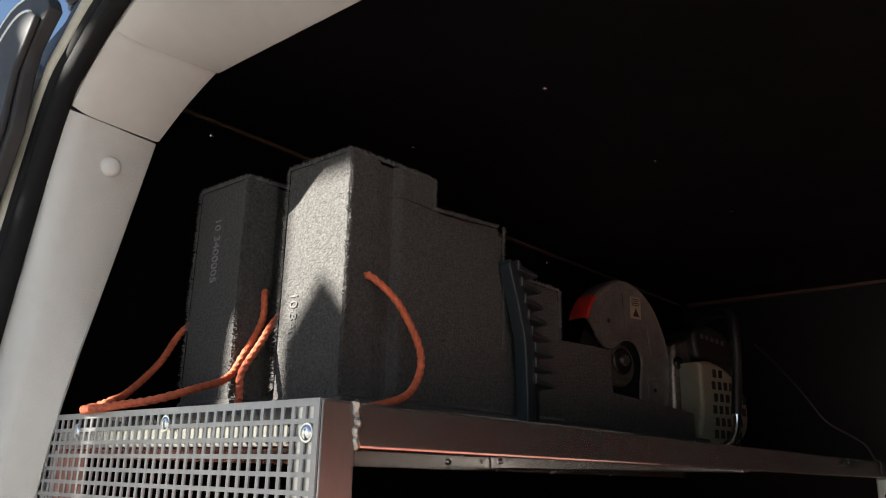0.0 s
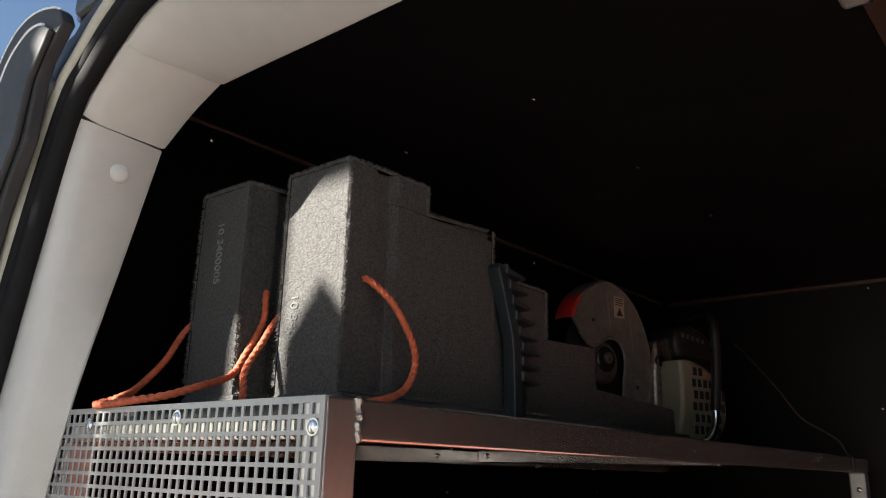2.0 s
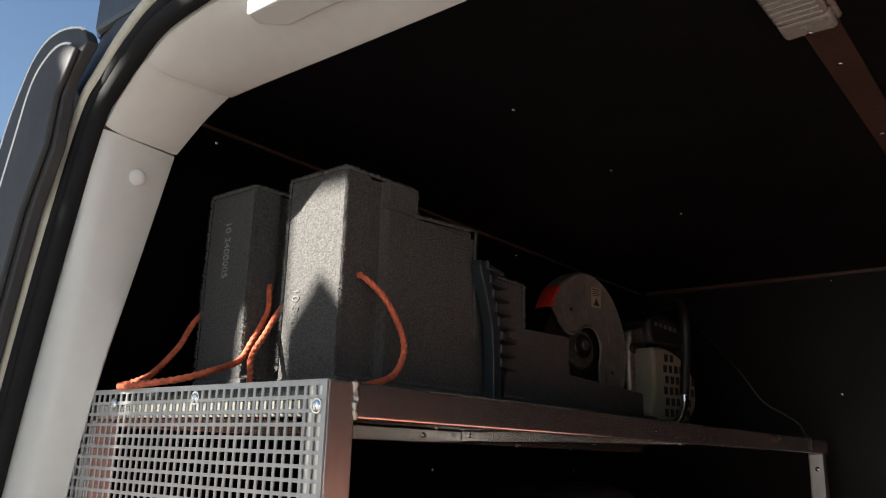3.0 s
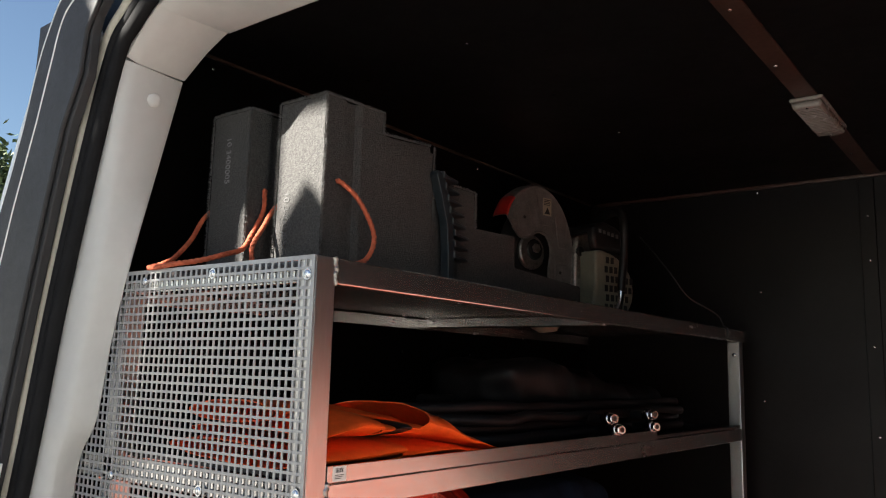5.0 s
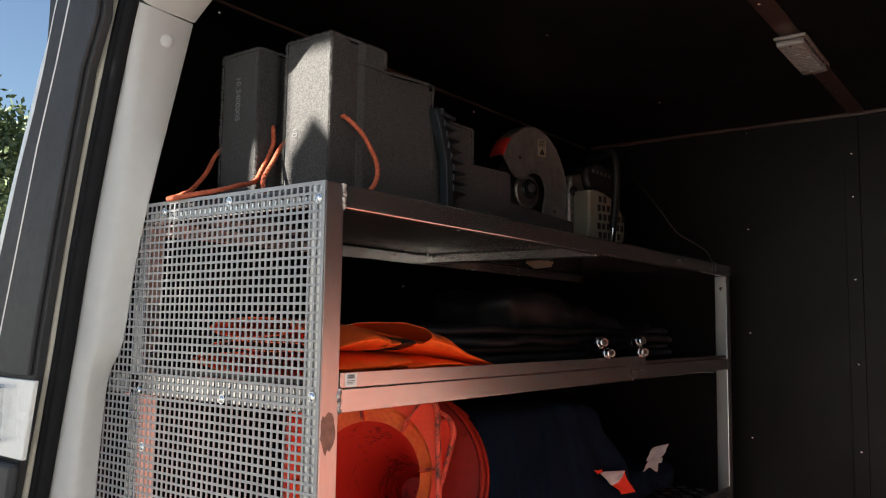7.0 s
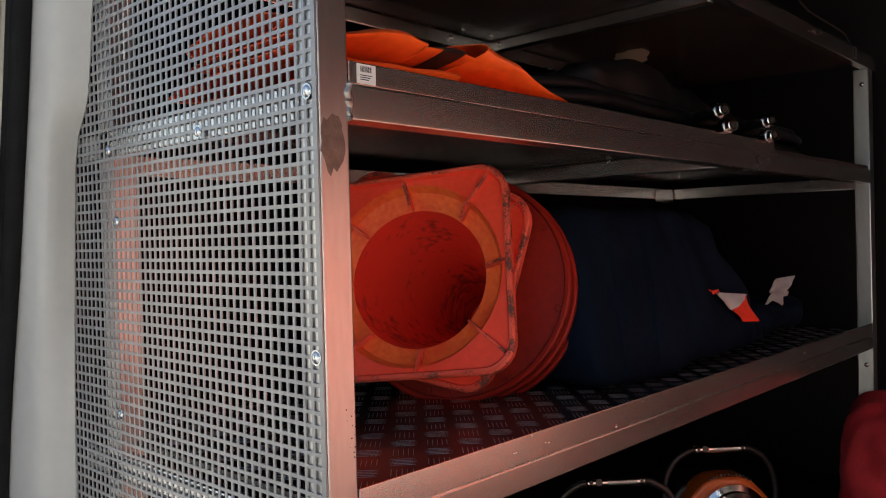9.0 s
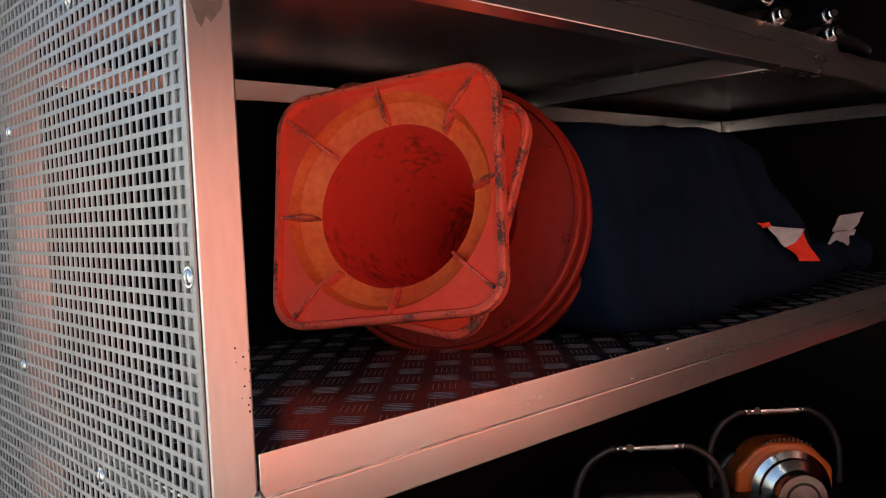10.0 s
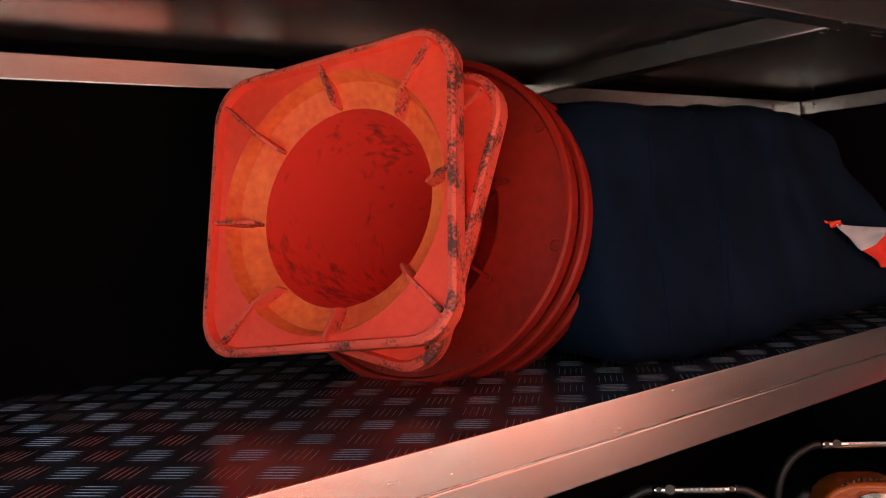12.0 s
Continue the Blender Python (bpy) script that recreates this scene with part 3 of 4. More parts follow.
    part("print", b, M["ink"], lab)
    return r

rack()

def perforated_panel():
    p = thing("perforated_panel", "perforated aluminium sheet with square holes screwed to the rack", "panel", (0, 0, 0.6))
    P, hole, th = 0.0184, 0.0131, 0.0022
    vs, fs = [], []
    y0, y1 = -th, 0.0
    rows = int((TOP - 0.003 - 0.60) / P)
    def quad(a, c, d, e):
        i = len(vs)
        vs.extend((a, c, d, e))
        fs.append((i, i + 1, i + 2, i + 3))
    z_top = TOP + 0.0005
    for j in range(rows):
        z1 = z_top - 0.006 - j * P
        z0 = z1 - P
        cols = int((-0.008 - (wall_x(z0) + 0.02)) / P)
        for i in range(cols):
            x1 = -0.0065 - i * P
            x0 = x1 - P
            m = (P - hole) / 2
            a0, a1, c0, c1 = x0 + m, x1 - m, z0 + m, z1 - m
            for y in (y0, y1):
                quad((x0, y, z0), (x1, y, z0), (a1, y, c0), (a0, y, c0))
                quad((x1, y, z0), (x1, y, z1), (a1, y, c1), (a1, y, c0))
                quad((x1, y, z1), (x0, y, z1), (a0, y, c1), (a1, y, c1))
                quad((x0, y, z1), (x0, y, z0), (a0, y, c0), (a0, y, c1))
            quad((a0, y0, c0), (a1, y0, c0), (a1, y1, c0), (a0, y1, c0))
            quad((a1, y0, c0), (a1, y0, c1), (a1, y1, c1), (a1, y1, c0))
            quad((a1, y0, c1), (a0, y0, c1), (a0, y1, c1), (a1, y1, c1))
            quad((a0, y0, c1), (a0, y0, c0), (a0, y1, c0), (a0, y1, c1))
    me = bpy.data.meshes.new("sheet")
    me.from_pydata(vs, [], fs)
    me.materials.append(M["perf"])
    s = new("sheet", me)
    s.parent = p
    bpy.context.view_layer.update()
    s.matrix_parent_inverse = p.matrix_world.inverted()
    part("edge", box(-0.0065, -0.0005, y0, y1, 0.61, TOP), M["perf"], p)
    part("edge", box(-0.66, -0.0065, y0, y1, TOP - 0.0055, TOP), M["perf"], p)
    for x, z in ((-0.018, 2.114), (-0.300, 2.130), (-0.542, 2.125), (-0.020, 1.723), (-0.297, 1.700), (-0.613, 1.70), (-0.014, 1.372), (-0.588, 1.57), (-0.592, 1.22), (-0.291, 1.116), (-0.016, 1.02)):
        b = dome((x, y0, z), (0, -1, 0), 0.0085, 0.55, 16)
        b = cyl((x, y0 - 0.0002, z), (x, y0 - 0.0012, z), 0.0105, 20, bm=b)
        part("bolt", b, M["zinc"], p, "zinc-plated dome-headed bolt")

perforated_panel()

# ---- top shelf ----
def hairs(rng, spots, count, length):
    """Short rubber fibres that stand off the edges."""
    vs, fs = [], []
    for _ in range(count):
        a, c, n = rng.choice(spots)
        p = Vector(a).lerp(Vector(c), rng.random())
        d = (Vector(n) + Vector((rng.uniform(-1, 1), rng.uniform(-1, 1), rng.uniform(-0.8, 1)))).normalized()
        s = d.cross(Vector((rng.uniform(-1, 1), rng.uniform(-1, 1), rng.uniform(-1, 1)))).normalized() * rng.uniform(0.0005, 0.0014)
        e = p + d * length * rng.uniform(0.3, 1.0)
        u = s.cross(d).normalized() * s.length
        i = len(vs)
        vs += [p + s, p - s * 0.5 + u, p - s * 0.5 - u, e]
        fs += [(i, i + 1, i + 3), (i + 1, i + 2, i + 3), (i + 2, i, i + 3)]
    me = bpy.data.meshes.new("fibres")
    me.from_pydata([tuple(v) for v in vs], [], fs)
    me.materials.append(M["fibre"])
    return me

def chock(x0, x1, y0, seed, label, sunk):
    t = thing("step_chock", label, "chock", ((x0 + x1) / 2, y0, TOP), group="rubber step chocks")
    y = y0
    h = [z - sunk for z in (2.574, 2.580, 2.526, 2.545, 2.456, 2.458, 2.355)]
    prof = [(y, TOP - 0.002), (y, h[0]), (y + 0.196, h[1]), (y + 0.200, h[2]), (y + 0.403, h[3]), (y + 0.407, h[4]), (y + 0.614, h[5]), (y + 0.617, h[6]), (y + 0.835, h[6] + 0.008), (y + 0.838, 2.266), (y + 1.27, 2.250), (y + 1.273, TOP - 0.002)]
    b = extrude(prof, x0, x1, "x")
    bmesh.ops.bevel(b, geom=b.edges[:], offset=0.003, segments=2, affect="EDGES")
    rng = random.Random(seed)
    bmesh.ops.triangulate(b, faces=[f for f in b.faces if len(f.verts) > 4])
    part("body", b, M["rubber"], t)
    # moulded pad beside a recessed groove, and the wider foot
    pad = [(x1 - 0.004, y + 0.105), (x1 + 0.001, y + 0.105), (x1 + 0.010, y + 0.121), (x1 + 0.010, y + 0.402), (x1 - 0.004, y + 0.402)]
    part("side_pad", extrude(pad, TOP + 0.04, h[2] - 0.0005, "z", 0.003), M["rubber"], t)
    pad = [(x1 - 0.004, y + 0.105), (x1 + 0.001, y + 0.105), (x1 + 0.010, y + 0.121), (x1 + 0.010, y + 0.1965), (x1 - 0.004, y + 0.1965)]
    part("side_pad", extrude(pad, h[2], h[1] - 0.001, "z", 0.002), M["rubber"], t)
    part("side_pad", box(x1 - 0.004, x1 + 0.010, y - 0.0008, y + 0.066, TOP + 0.001, h[0] + 0.0012, 0.003), M["rubber"], t)
    part("foot", box(x0 - 0.004, x1 + 0.018, y - 0.004, y + 1.33, TOP - 0.002, TOP + 0.035, 0.006), M["rubber"], t)
    e = x1 + 0.009
    spots = [((x0, y, TOP + 0.05), (x0, y, h[0]), (-1, -0.5, 0)), ((e, y, TOP + 0.05), (e, y, h[0]), (1, -0.5, 0)), ((e, y, TOP + 0.05), (e, y, h[0]), (1, -0.5, 0)),
             ((x0, y, h[0]), (e, y, h[0]), (0, -0.3, 1)), ((e, y, h[0]), (e, y + 0.196, h[1]), (0.3, 0, 1)), ((e, y + 0.197, h[2]), (e, y + 0.197, h[1]), (0.4, 0.6, 0.2)),
             ((e, y + 0.20, h[2]), (x1, y + 0.40, h[3]), (0.3, 0, 1)), ((e, y + 0.404, 2.30), (e, y + 0.404, h[3]), (0.5, 1, 0)), ((x0, y + 0.20, h[2]), (x0, y + 0.40, h[3]), (0, 0, 1)),
             ((x1, y + 0.615, h[6]), (x1, y + 0.615, h[5]), (0.5, 1, 0)), ((x1, y + 0.41, h[5]), (x1, y + 0.614, h[5]), (0.3, 0, 1)), ((x1 + 0.018, y, TOP + 0.036), (x1 + 0.018, y + 0.6, TOP + 0.036), (0.4, 0, 0.6))]
    fr = new("fringe", hairs(rng, spots, 7000, 0.0105))
    fr.parent = t
    bpy.context.view_layer.update()
    fr.matrix_parent_inverse = t.matrix_world.inverted()
    tagged(fr, "frayed rubber fibres along the edges", kind="stuff")
    return t

c1 = chock(-0.392, -0.245, 0.232, 1, "dark grey granulate rubber step chock with orange rope handle", 0)
c2 = chock(-0.594, -0.460, 0.190, 2, "dark grey rubber step chock marked with raised figures", 0.010)

# raised figures on the end faces, read from the top down
figs = pose(-0.530, 0.1888, 2.445, 90, 90, 0)
words("marking", "10 3400005", 0.025, figs, M["chalk"], c2)
words("marking", "10 3400005", 0.027, pose(-0.355, 0.2308, 2.29, 90, 90, 0), M["chalk_dim"], c1)

def rope(name, pts, label):
    path = smooth_path(pts, 22)
    b = tube(path, 0.0055, 18, twist=470, lobes=3, depth=0.17)
    return solid(name, b, M["rope"], label, "rope", group="rope handles")

rope("rope_handle", [(-0.250, 0.290, 2.372), (-0.222, 0.272, 2.371), (-0.200, 0.308, 2.337), (-0.185, 0.342, 2.280), (-0.180, 0.350, 2.236), (-0.175, 0.320, 2.192), (-0.165, 0.255, 2.170), (-0.17, 0.20, 2.160), (-0.22, 0.165, 2.157), (-0.30, 0.155, 2.157), (-0.38, 0.16, 2.158)], "orange braided rope loop hanging from the rubber chock")
rope("rope_handle", [(-0.400, 0.29, 2.360), (-0.412, 0.246, 2.322), (-0.405, 0.208, 2.269), (-0.400, 0.176, 2.221), (-0.392, 0.170, 2.188), (-0.37, 0.155, 2.166), (-0.32, 0.13, 2.158), (-0.22, 0.11, 2.157), (-0.12, 0.09, 2.157)], "orange braided rope loop lying on the shelf")
rope("rope_handle", [(-0.466, 0.26, 2.371), (-0.446, 0.240, 2.366), (-0.444, 0.238, 2.318), (-0.438, 0.203, 2.256), (-0.425, 0.168, 2.214), (-0.37, 0.08, 2.186), (-0.385, 0.025, 2.166), (-0.43, -0.004, 2.158), (-0.49, -0.009, 2.154), (-0.525, -0.006, 2.155), (-0.520, 0.012, 2.162), (-0.50, 0.02, 2.168), (-0.545, 0.07, 2.188), (-0.585, 0.14, 2.245), (-0.605, 0.185, 2.305), (-0.606, 0.24, 2.36)], "orange braided rope loop draped over the sheet's edge")

def fin_plate():
    t = thing("ribbed_wedge", "slate-coloured plastic wedge plate with short ribs", "wedge", (-0.22, 0.70, TOP))
    pts = [(0.674, TOP), (0.700, TOP), (0.700, 2.24), (0.694, 2.328), (0.672, 2.40), (0.648, 2.462), (0.620, 2.474), (0.616, 2.462), (0.641, 2.40), (0.666, 2.328), (0.673, 2.24)]
    part("plate", extrude(pts, -0.232, -0.204, "x", 0.003), M["fin"], t)
    back = [(0.69, TOP), (0.742, TOP), (0.740, 2.30), (0.716, 2.40), (0.668, 2.462), (0.645, 2.462), (0.67, 2.40), (0.692, 2.30)]
    part("backing", extrude(back, -0.234, -0.224, "x", 0.002), M["black"], t)
    for k in range(8):
        z = 2.245 + k * 0.030
        y0 = 0.702 - max(0, k - 2) * 0.011
        b = extrude([(y0 - 0.010, z), (y0 + 0.055, z - 0.004), (y0 + 0.055, z + 0.003), (y0 + 0.004, z + 0.009), (y0 - 0.010, z + 0.020)], -0.232, -0.198, "x", 0.0015, 1)
        part("rib", b, M["fin"], t)

fin_plate()

def circle_pts(cy, cz, r, a0, a1, n):
    return [(cy + r * math.cos(radians(a0 + (a1 - a0) * i / n)), cz + r * math.sin(radians(a0 + (a1 - a0) * i / n))) for i in range(n + 1)]

def saw():
    """Built in its own axes, x towards the opening, y along the blade to the engine; then turned into place."""
    t = thing("cut_off_saw", "petrol cut-off saw with scuffed grey blade guard", "saw", (-0.62, 1.835, TOP))
    m = Matrix(((0.968, 0.252, 0, -0.62), (-0.252, 0.968, 0, 1.835), (0, 0, 1, 0), (0, 0, 0, 1)))
    def put(name, b, material, parent=t, text=""):
        return part(name, placed(b, m), material, parent, text)
    def curve(pts, n=5):
        return [(p.y, p.z) for p in smooth_path([(0, y, z) for y, z in pts], n)]
    rim = curve([(-0.200, 2.572), (-0.178, 2.622), (-0.140, 2.668), (-0.075, 2.708), (-0.005, 2.718), (0.076, 2.682), (0.143, 2.602), (0.188, 2.47), (0.180, 2.354), (0.137, 2.275), (0.09, 2.24)])
    inner = curve([(0.04, 2.30), (0.041, 2.371), (0.053, 2.456), (0.024, 2.515), (-0.03, 2.523), (-0.071, 2.499), (-0.119, 2.491), (-0.165, 2.530)])
    plate = put("guard", extrude(rim + inner, 0.024, 0.030, "x"), M["magnesium"], t, "scuffed grey metal blade guard")
    # the rolled rim runs back over the disc
    mid = Vector((0, -0.01, 2.46))
    def shell(line, name, material, grow, text):
        rings = []
        for y, z in line:
            d = (Vector((0, y, z)) - mid).normalized()
            p = Vector((0, y, z)) + d * grow
            rings.append([p + d * o + Vector((x, 0, 0)) for x, o in ((0.030, -0.012), (0.0325, -0.004), (0.028, 0.003), (0.010, 0.008), (-0.030, 0.009), (-0.050, 0.004), (-0.050, 0.001), (-0.030, 0.005), (0.008, 0.004), (0.024, -0.002), (0.026, -0.012))])
        return put(name, loft(rings), material, t, text)
    shell(rim, "guard_rim", M["magnesium"], 0.0, "rolled guard edge")
    shell(rim[:9], "guard_tip", M["guard_red"], 0.0012, "chipped red paint on the guard")
    # raised panels pressed into the guard
    for pts in (((-0.150, 2.60), (-0.105, 2.655), (-0.085, 2.55), (-0.100, 2.515), (-0.135, 2.53)), ((0.075, 2.60), (0.125, 2.55), (0.155, 2.47), (0.095, 2.47)), ((0.075, 2.40), (0.155, 2.40), (0.140, 2.315), (0.075, 2.30)), ((-0.035, 2.68), (0.055, 2.66), (0.040, 2.555), (-0.020, 2.555))):
        put("pressing", extrude(pts, 0.029, 0.0335, "x", 0.0025, 2), M["magnesium"], t)
    put("inner_lip", tube([Vector((0.028, y, z)) for y, z in inner], 0.006, 8), M["magnesium"], t, "rolled inner edge of the guard")
    for y, z in ((-0.105, 2.575), (0.105, 2.365)):
        put("rivet_hole", cyl((0.0295, y, z), (0.0345, y, z), 0.007, 14), M["black"], t)
    put("disc", cyl((-0.012, -0.03, 2.455), (-0.008, -0.03, 2.455), 0.17, 48), M["black"], t, "worn cutting disc")
    hub = put("hub", cyl((-0.01, -0.035, 2.44), (0.012, -0.035, 2.44), 0.072, 32, 0.006), M["weld"], t, "worn steel disc flange")
    put("flange_ring", cyl((0.011, -0.030, 2.45), (0.022, -0.030, 2.45), 0.044, 28, 0.005), M["black"], hub)
    put("hub_nut", cyl((0.020, -0.030, 2.455), (0.036, -0.030, 2.455), 0.020, 6, 0.003), M["weld"], hub)
    lab = put("warning_label", box(0.0336, 0.0345, 0.000, 0.050, 2.598, 2.672), M["label_y"], t, "worn warning label")
    b = extrude([(0.010, 2.605), (0.042, 2.605), (0.026, 2.634)], 0.0346, 0.0350, "x")
    for k in range(4):
        b = box(0.0346, 0.0350, 0.006, 0.045 - 0.005 * (k % 2), 2.663 - k * 0.007, 2.666 - k * 0.007, bm=b)
    put("print", b, M["ink"], lab)
    # arm and engine
    put("arm", box(-0.03, 0.022, 0.10, 0.24, 2.33, 2.45, 0.02, 3), M["black"], t)
    put("engine", box(-0.17, 0.04, 0.17, 0.56, TOP + 0.02, 2.53, 0.035, 3), M["black"], t)
    case = [(0.175, 2.30), (0.255, 2.275), (0.285, 2.36), (0.284, 2.52), (0.262, 2.556), (0.190, 2.535), (0.178, 2.44)]
    crank = put("crankcase", extrude(case, 0.0, 0.052, "x", 0.012, 3), M["weld"], t, "oily grey metal crankcase")
    put("boss", cyl((0.045, 0.205, 2.465), (0.062, 0.205, 2.465), 0.021, 20, 0.004), M["black"], crank)
    for y, z in ((0.225, 2.40), (0.225, 2.34)):
        put("fin", box(0.050, 0.058, y - 0.010, y + 0.006, z - 0.025, z + 0.025, 0.003), M["weld"], crank)
    put("bolt", dome((0.052, 0.255, 2.297), (1, 0, 0), 0.012, 0.8, 6), M["zinc"], crank)
    cov = curve([(0.180, 2.215), (0.205, 2.30), (0.208, 2.40), (0.205, 2.462)], 4) + curve([(0.26, 2.470), (0.35, 2.445), (0.43, 2.385), (0.455, 2.31), (0.435, 2.235), (0.37, 2.195), (0.25, 2.19)], 3)
    cover = put("starter_cover", extrude(cov, 0.045, 0.140, "x", 0.014, 3), M["cream"], t, "cream plastic starter cover")
    for i in range(6):
        for j in range(6):
            y, z = 0.262 + i * 0.031 + (j % 2) * 0.008, 2.214 + j * 0.040
            if (y - 0.28) ** 2 + (z - 2.32) ** 2 < 0.0235 and z < 2.43 - max(0, y - 0.30) * 0.5:
                put("vent", box(0.1385, 0.1415, y, y + 0.021, z, z + 0.028, 0.0012, 1), M["black"], cover)
    top = [(0.255, 2.535), (0.262, 2.585), (0.33, 2.612), (0.42, 2.592), (0.49, 2.545), (0.48, 2.48), (0.27, 2.48)]
    tc = put("top_cover", extrude(top, -0.15, 0.085, "x", 0.018, 3), M["black"], t)
    for k in range(5):
        put("lettering", box(0.0852, 0.0862, 0.290 + k * 0.028, 0.306 + k * 0.028, 2.556 - k * 0.003, 2.572 - k * 0.003), M["magnesium"], tc)
    bar = smooth_path([(0.02, 0.36, 2.625), (0.12, 0.33, 2.640), (0.20, 0.295, 2.625), (0.235, 0.272, 2.57), (0.240, 0.267, 2.455), (0.240, 0.246, 2.285)], 6)
    put("handle_grip", tube(bar, 0.017, 14), M["black"], t, "black rubber handle grip")
    low = smooth_path([(0.240, 0.247, 2.30), (0.240, 0.243, 2.25), (0.232, 0.225, 2.205), (0.205, 0.20, 2.180), (0.12, 0.19, 2.168)], 6)
    put("handle_tube", tube(low, 0.0135, 14), M["chrome"], t, "bare metal handle tube")

saw()

def cable():
    pts = [(-0.30, 2.15, 2.53), (-0.24, 2.12, 2.47), (-0.15, 2.10, 2.36), (-0.10, 2.15, 2.27), (-0.06, 2.25, 2.23), (-0.03, 2.31, 2.20), (-0.012, 2.32, 2.158), (0.004, 2.32, 2.146), (0.004, 2.32, 2.11)]
    solid("cable", tube(smooth_path(pts, 6), 0.003, 8), M["black"], "thin black cable hanging beside the saw", "cable")

cable()

# ---- mid shelf ----
def fold_roll(stations, front, back, seed, thick=0.0012, n=40):
    """A flattened hollow roll of sheet along y; stations of (y, lower z, upper z, slant of the open end)."""
    rng = random.Random(seed)
    line = smooth_path([(y, lo, hi) for y, lo, hi, _ in stations], 6)
    lean = smooth_path([(sl, 0, 0) for _, _, _, sl in stations], 6)
    shift = rng.uniform(0, 9)
    outer, inner = [], []
    for (y, lo, hi), sl in zip(line, lean):
        ring, core = [], []
        for k in range(n):
            a = 2 * math.pi * k / n
            c, si = math.cos(a), math.sin(a)
            fx, fz = math.copysign(abs(c) ** 0.9, c), math.copysign(abs(si) ** 1.15, si)
            x = (front + back) / 2 + fx * (front - back) / 2
            z = (lo + hi) / 2 + fz * (hi - lo) / 2
            up = (z - lo) / max(0.001, hi - lo)
            crease = noise.noise(Vector((x * 6, y * 9, shift))) * 0.006 + noise.noise(Vector((x * 17, y * 21, shift + 4))) * 0.0025
            p = Vector((x + crease * 0.8, y + sl.x * up, max(MID - 0.0165, z + crease * min(1.0, (hi - lo) / 0.03))))
            ring.append(p)
            core.append(p + Vector((-fx, 0, -fz)) * thick * 2)
        outer.append(ring)
        inner.append(core)
    return loft(outer + inner[::-1] + [outer[0]], caps=False)

def tarpaulin():
    t = thing("tarpaulin", "folded glossy orange tarpaulin with a black strap", "tarpaulin", (-0.2, 0.4, MID))
    z0 = MID - 0.016
    part("lower_fold", fold_roll([(0.04, z0, 1.797, 0), (0.15, z0, 1.803, 0.004), (0.24, z0, 1.806, 0.012), (0.288, z0 + 0.002, 1.804, 0.026)], -0.018, -0.47, 1), M["tarp"], t)
    part("lower_fold", fold_roll([(0.285, z0, 1.788, 0.020), (0.36, z0, 1.796, 0.010), (0.46, z0, 1.790, 0), (0.57, z0, 1.776, 0), (0.66, z0, 1.760, 0)], -0.022, -0.45, 2), M["tarp"], t)
    part("upper_fold", fold_roll([(0.04, 1.804, 1.826, 0), (0.12, 1.804, 1.838, 0.008), (0.185, 1.803, 1.862, 0.016), (0.238, 1.804, 1.856, 0.024)], -0.035, -0.40, 3), M["tarp"], t)
    part("upper_fold", fold_roll([(0.235, 1.806, 1.842, 0.012), (0.30, 1.808, 1.838, 0), (0.38, 1.806, 1.832, 0)], -0.032, -0.40, 4), M["tarp"], t)
    part("flap", fold_roll([(0.330, 1.802, 1.874, 0.085), (0.415, 1.792, 1.850, 0.050), (0.50, 1.780, 1.820, 0.022), (0.58, 1.768, 1.793, 0.010), (0.655, z0 + 0.004, 1.768, 0)], -0.016, -0.36, 5), M["tarp"], t)
    part("back_roll", fold_roll([(0.05, 1.83, 1.875, 0), (0.18, 1.83, 1.872, 0), (0.32, 1.825, 1.862, 0), (0.42, 1.82, 1.845, 0)], -0.14, -0.42, 6), M["tarp"], t)
    part("strap", fold_roll([(0.272, 1.803, 1.845, 0.010), (0.30, 1.804, 1.843, 0.004), (0.325, 1.804, 1.840, 0)], -0.028, -0.405, 4, 0.001), M["black"], t, "black webbing strap")

tarpaulin()

def hose_stack():
    for k, (dx, z) in enumerate(((0.0, 1.768), (0.01, 1.795), (-0.01, 1.822), (0.0, 1.849))):
        pts = [(-0.34, 0.50, z), (-0.22, 0.64, z)]
        rng = random.Random(20 + k)
        for i in range(9):
            a = i / 8
            pts.append((-0.10 - 0.05 * (k % 2) + dx + rng.uniform(-0.01, 0.01), 0.80 + 1.25 * a, z + rng.uniform(-0.004, 0.006)))
        turn = [(-0.16, 2.13, z), (-0.30, 2.17, z), (-0.44, 2.10, z), (-0.46, 1.6, z), (-0.47, 0.9, z + 0.01)]
        solid("hydraulic_hose", tube(smooth_path(pts + turn, 5), 0.0155, 12), M["hose"], "black rubber hydraulic hose lying in loops", "hose", group="hydraulic hoses")
    for x, y, z in ((0.018, 1.205, 1.819), (0.020, 1.250, 1.785), (0.015, 1.510, 1.822), (0.015, 1.528, 1.783)):
        t = thing("hose_coupling", "zinc-plated hexagonal hose coupling", "coupling", (x, y, z), group="hose couplings")
        d = Vector((0.86, -0.5, 0.05)).normalized()
        p = Vector((x, y, z))
        part("nut", cyl(p - d * 0.045, p - d * 0.012, 0.0195, 6, 0.002), M["zinc"], t)
        b = cyl(p - d * 0.012, p + d * 0.006, 0.0145, 20, 0.002)
        part("nipple", b, M["chrome"], t)
        part("bore", cyl(p + d * 0.0058, p + d * 0.0064, 0.0075, 16), M["black"], t)
        part("sleeve", tube(smooth_path([p - d * 0.045, p - d * 0.11, p - d * 0.2 + Vector((0, 0.05, -0.01))], 5), 0.014, 12), M["hose"], t)

hose_stack()

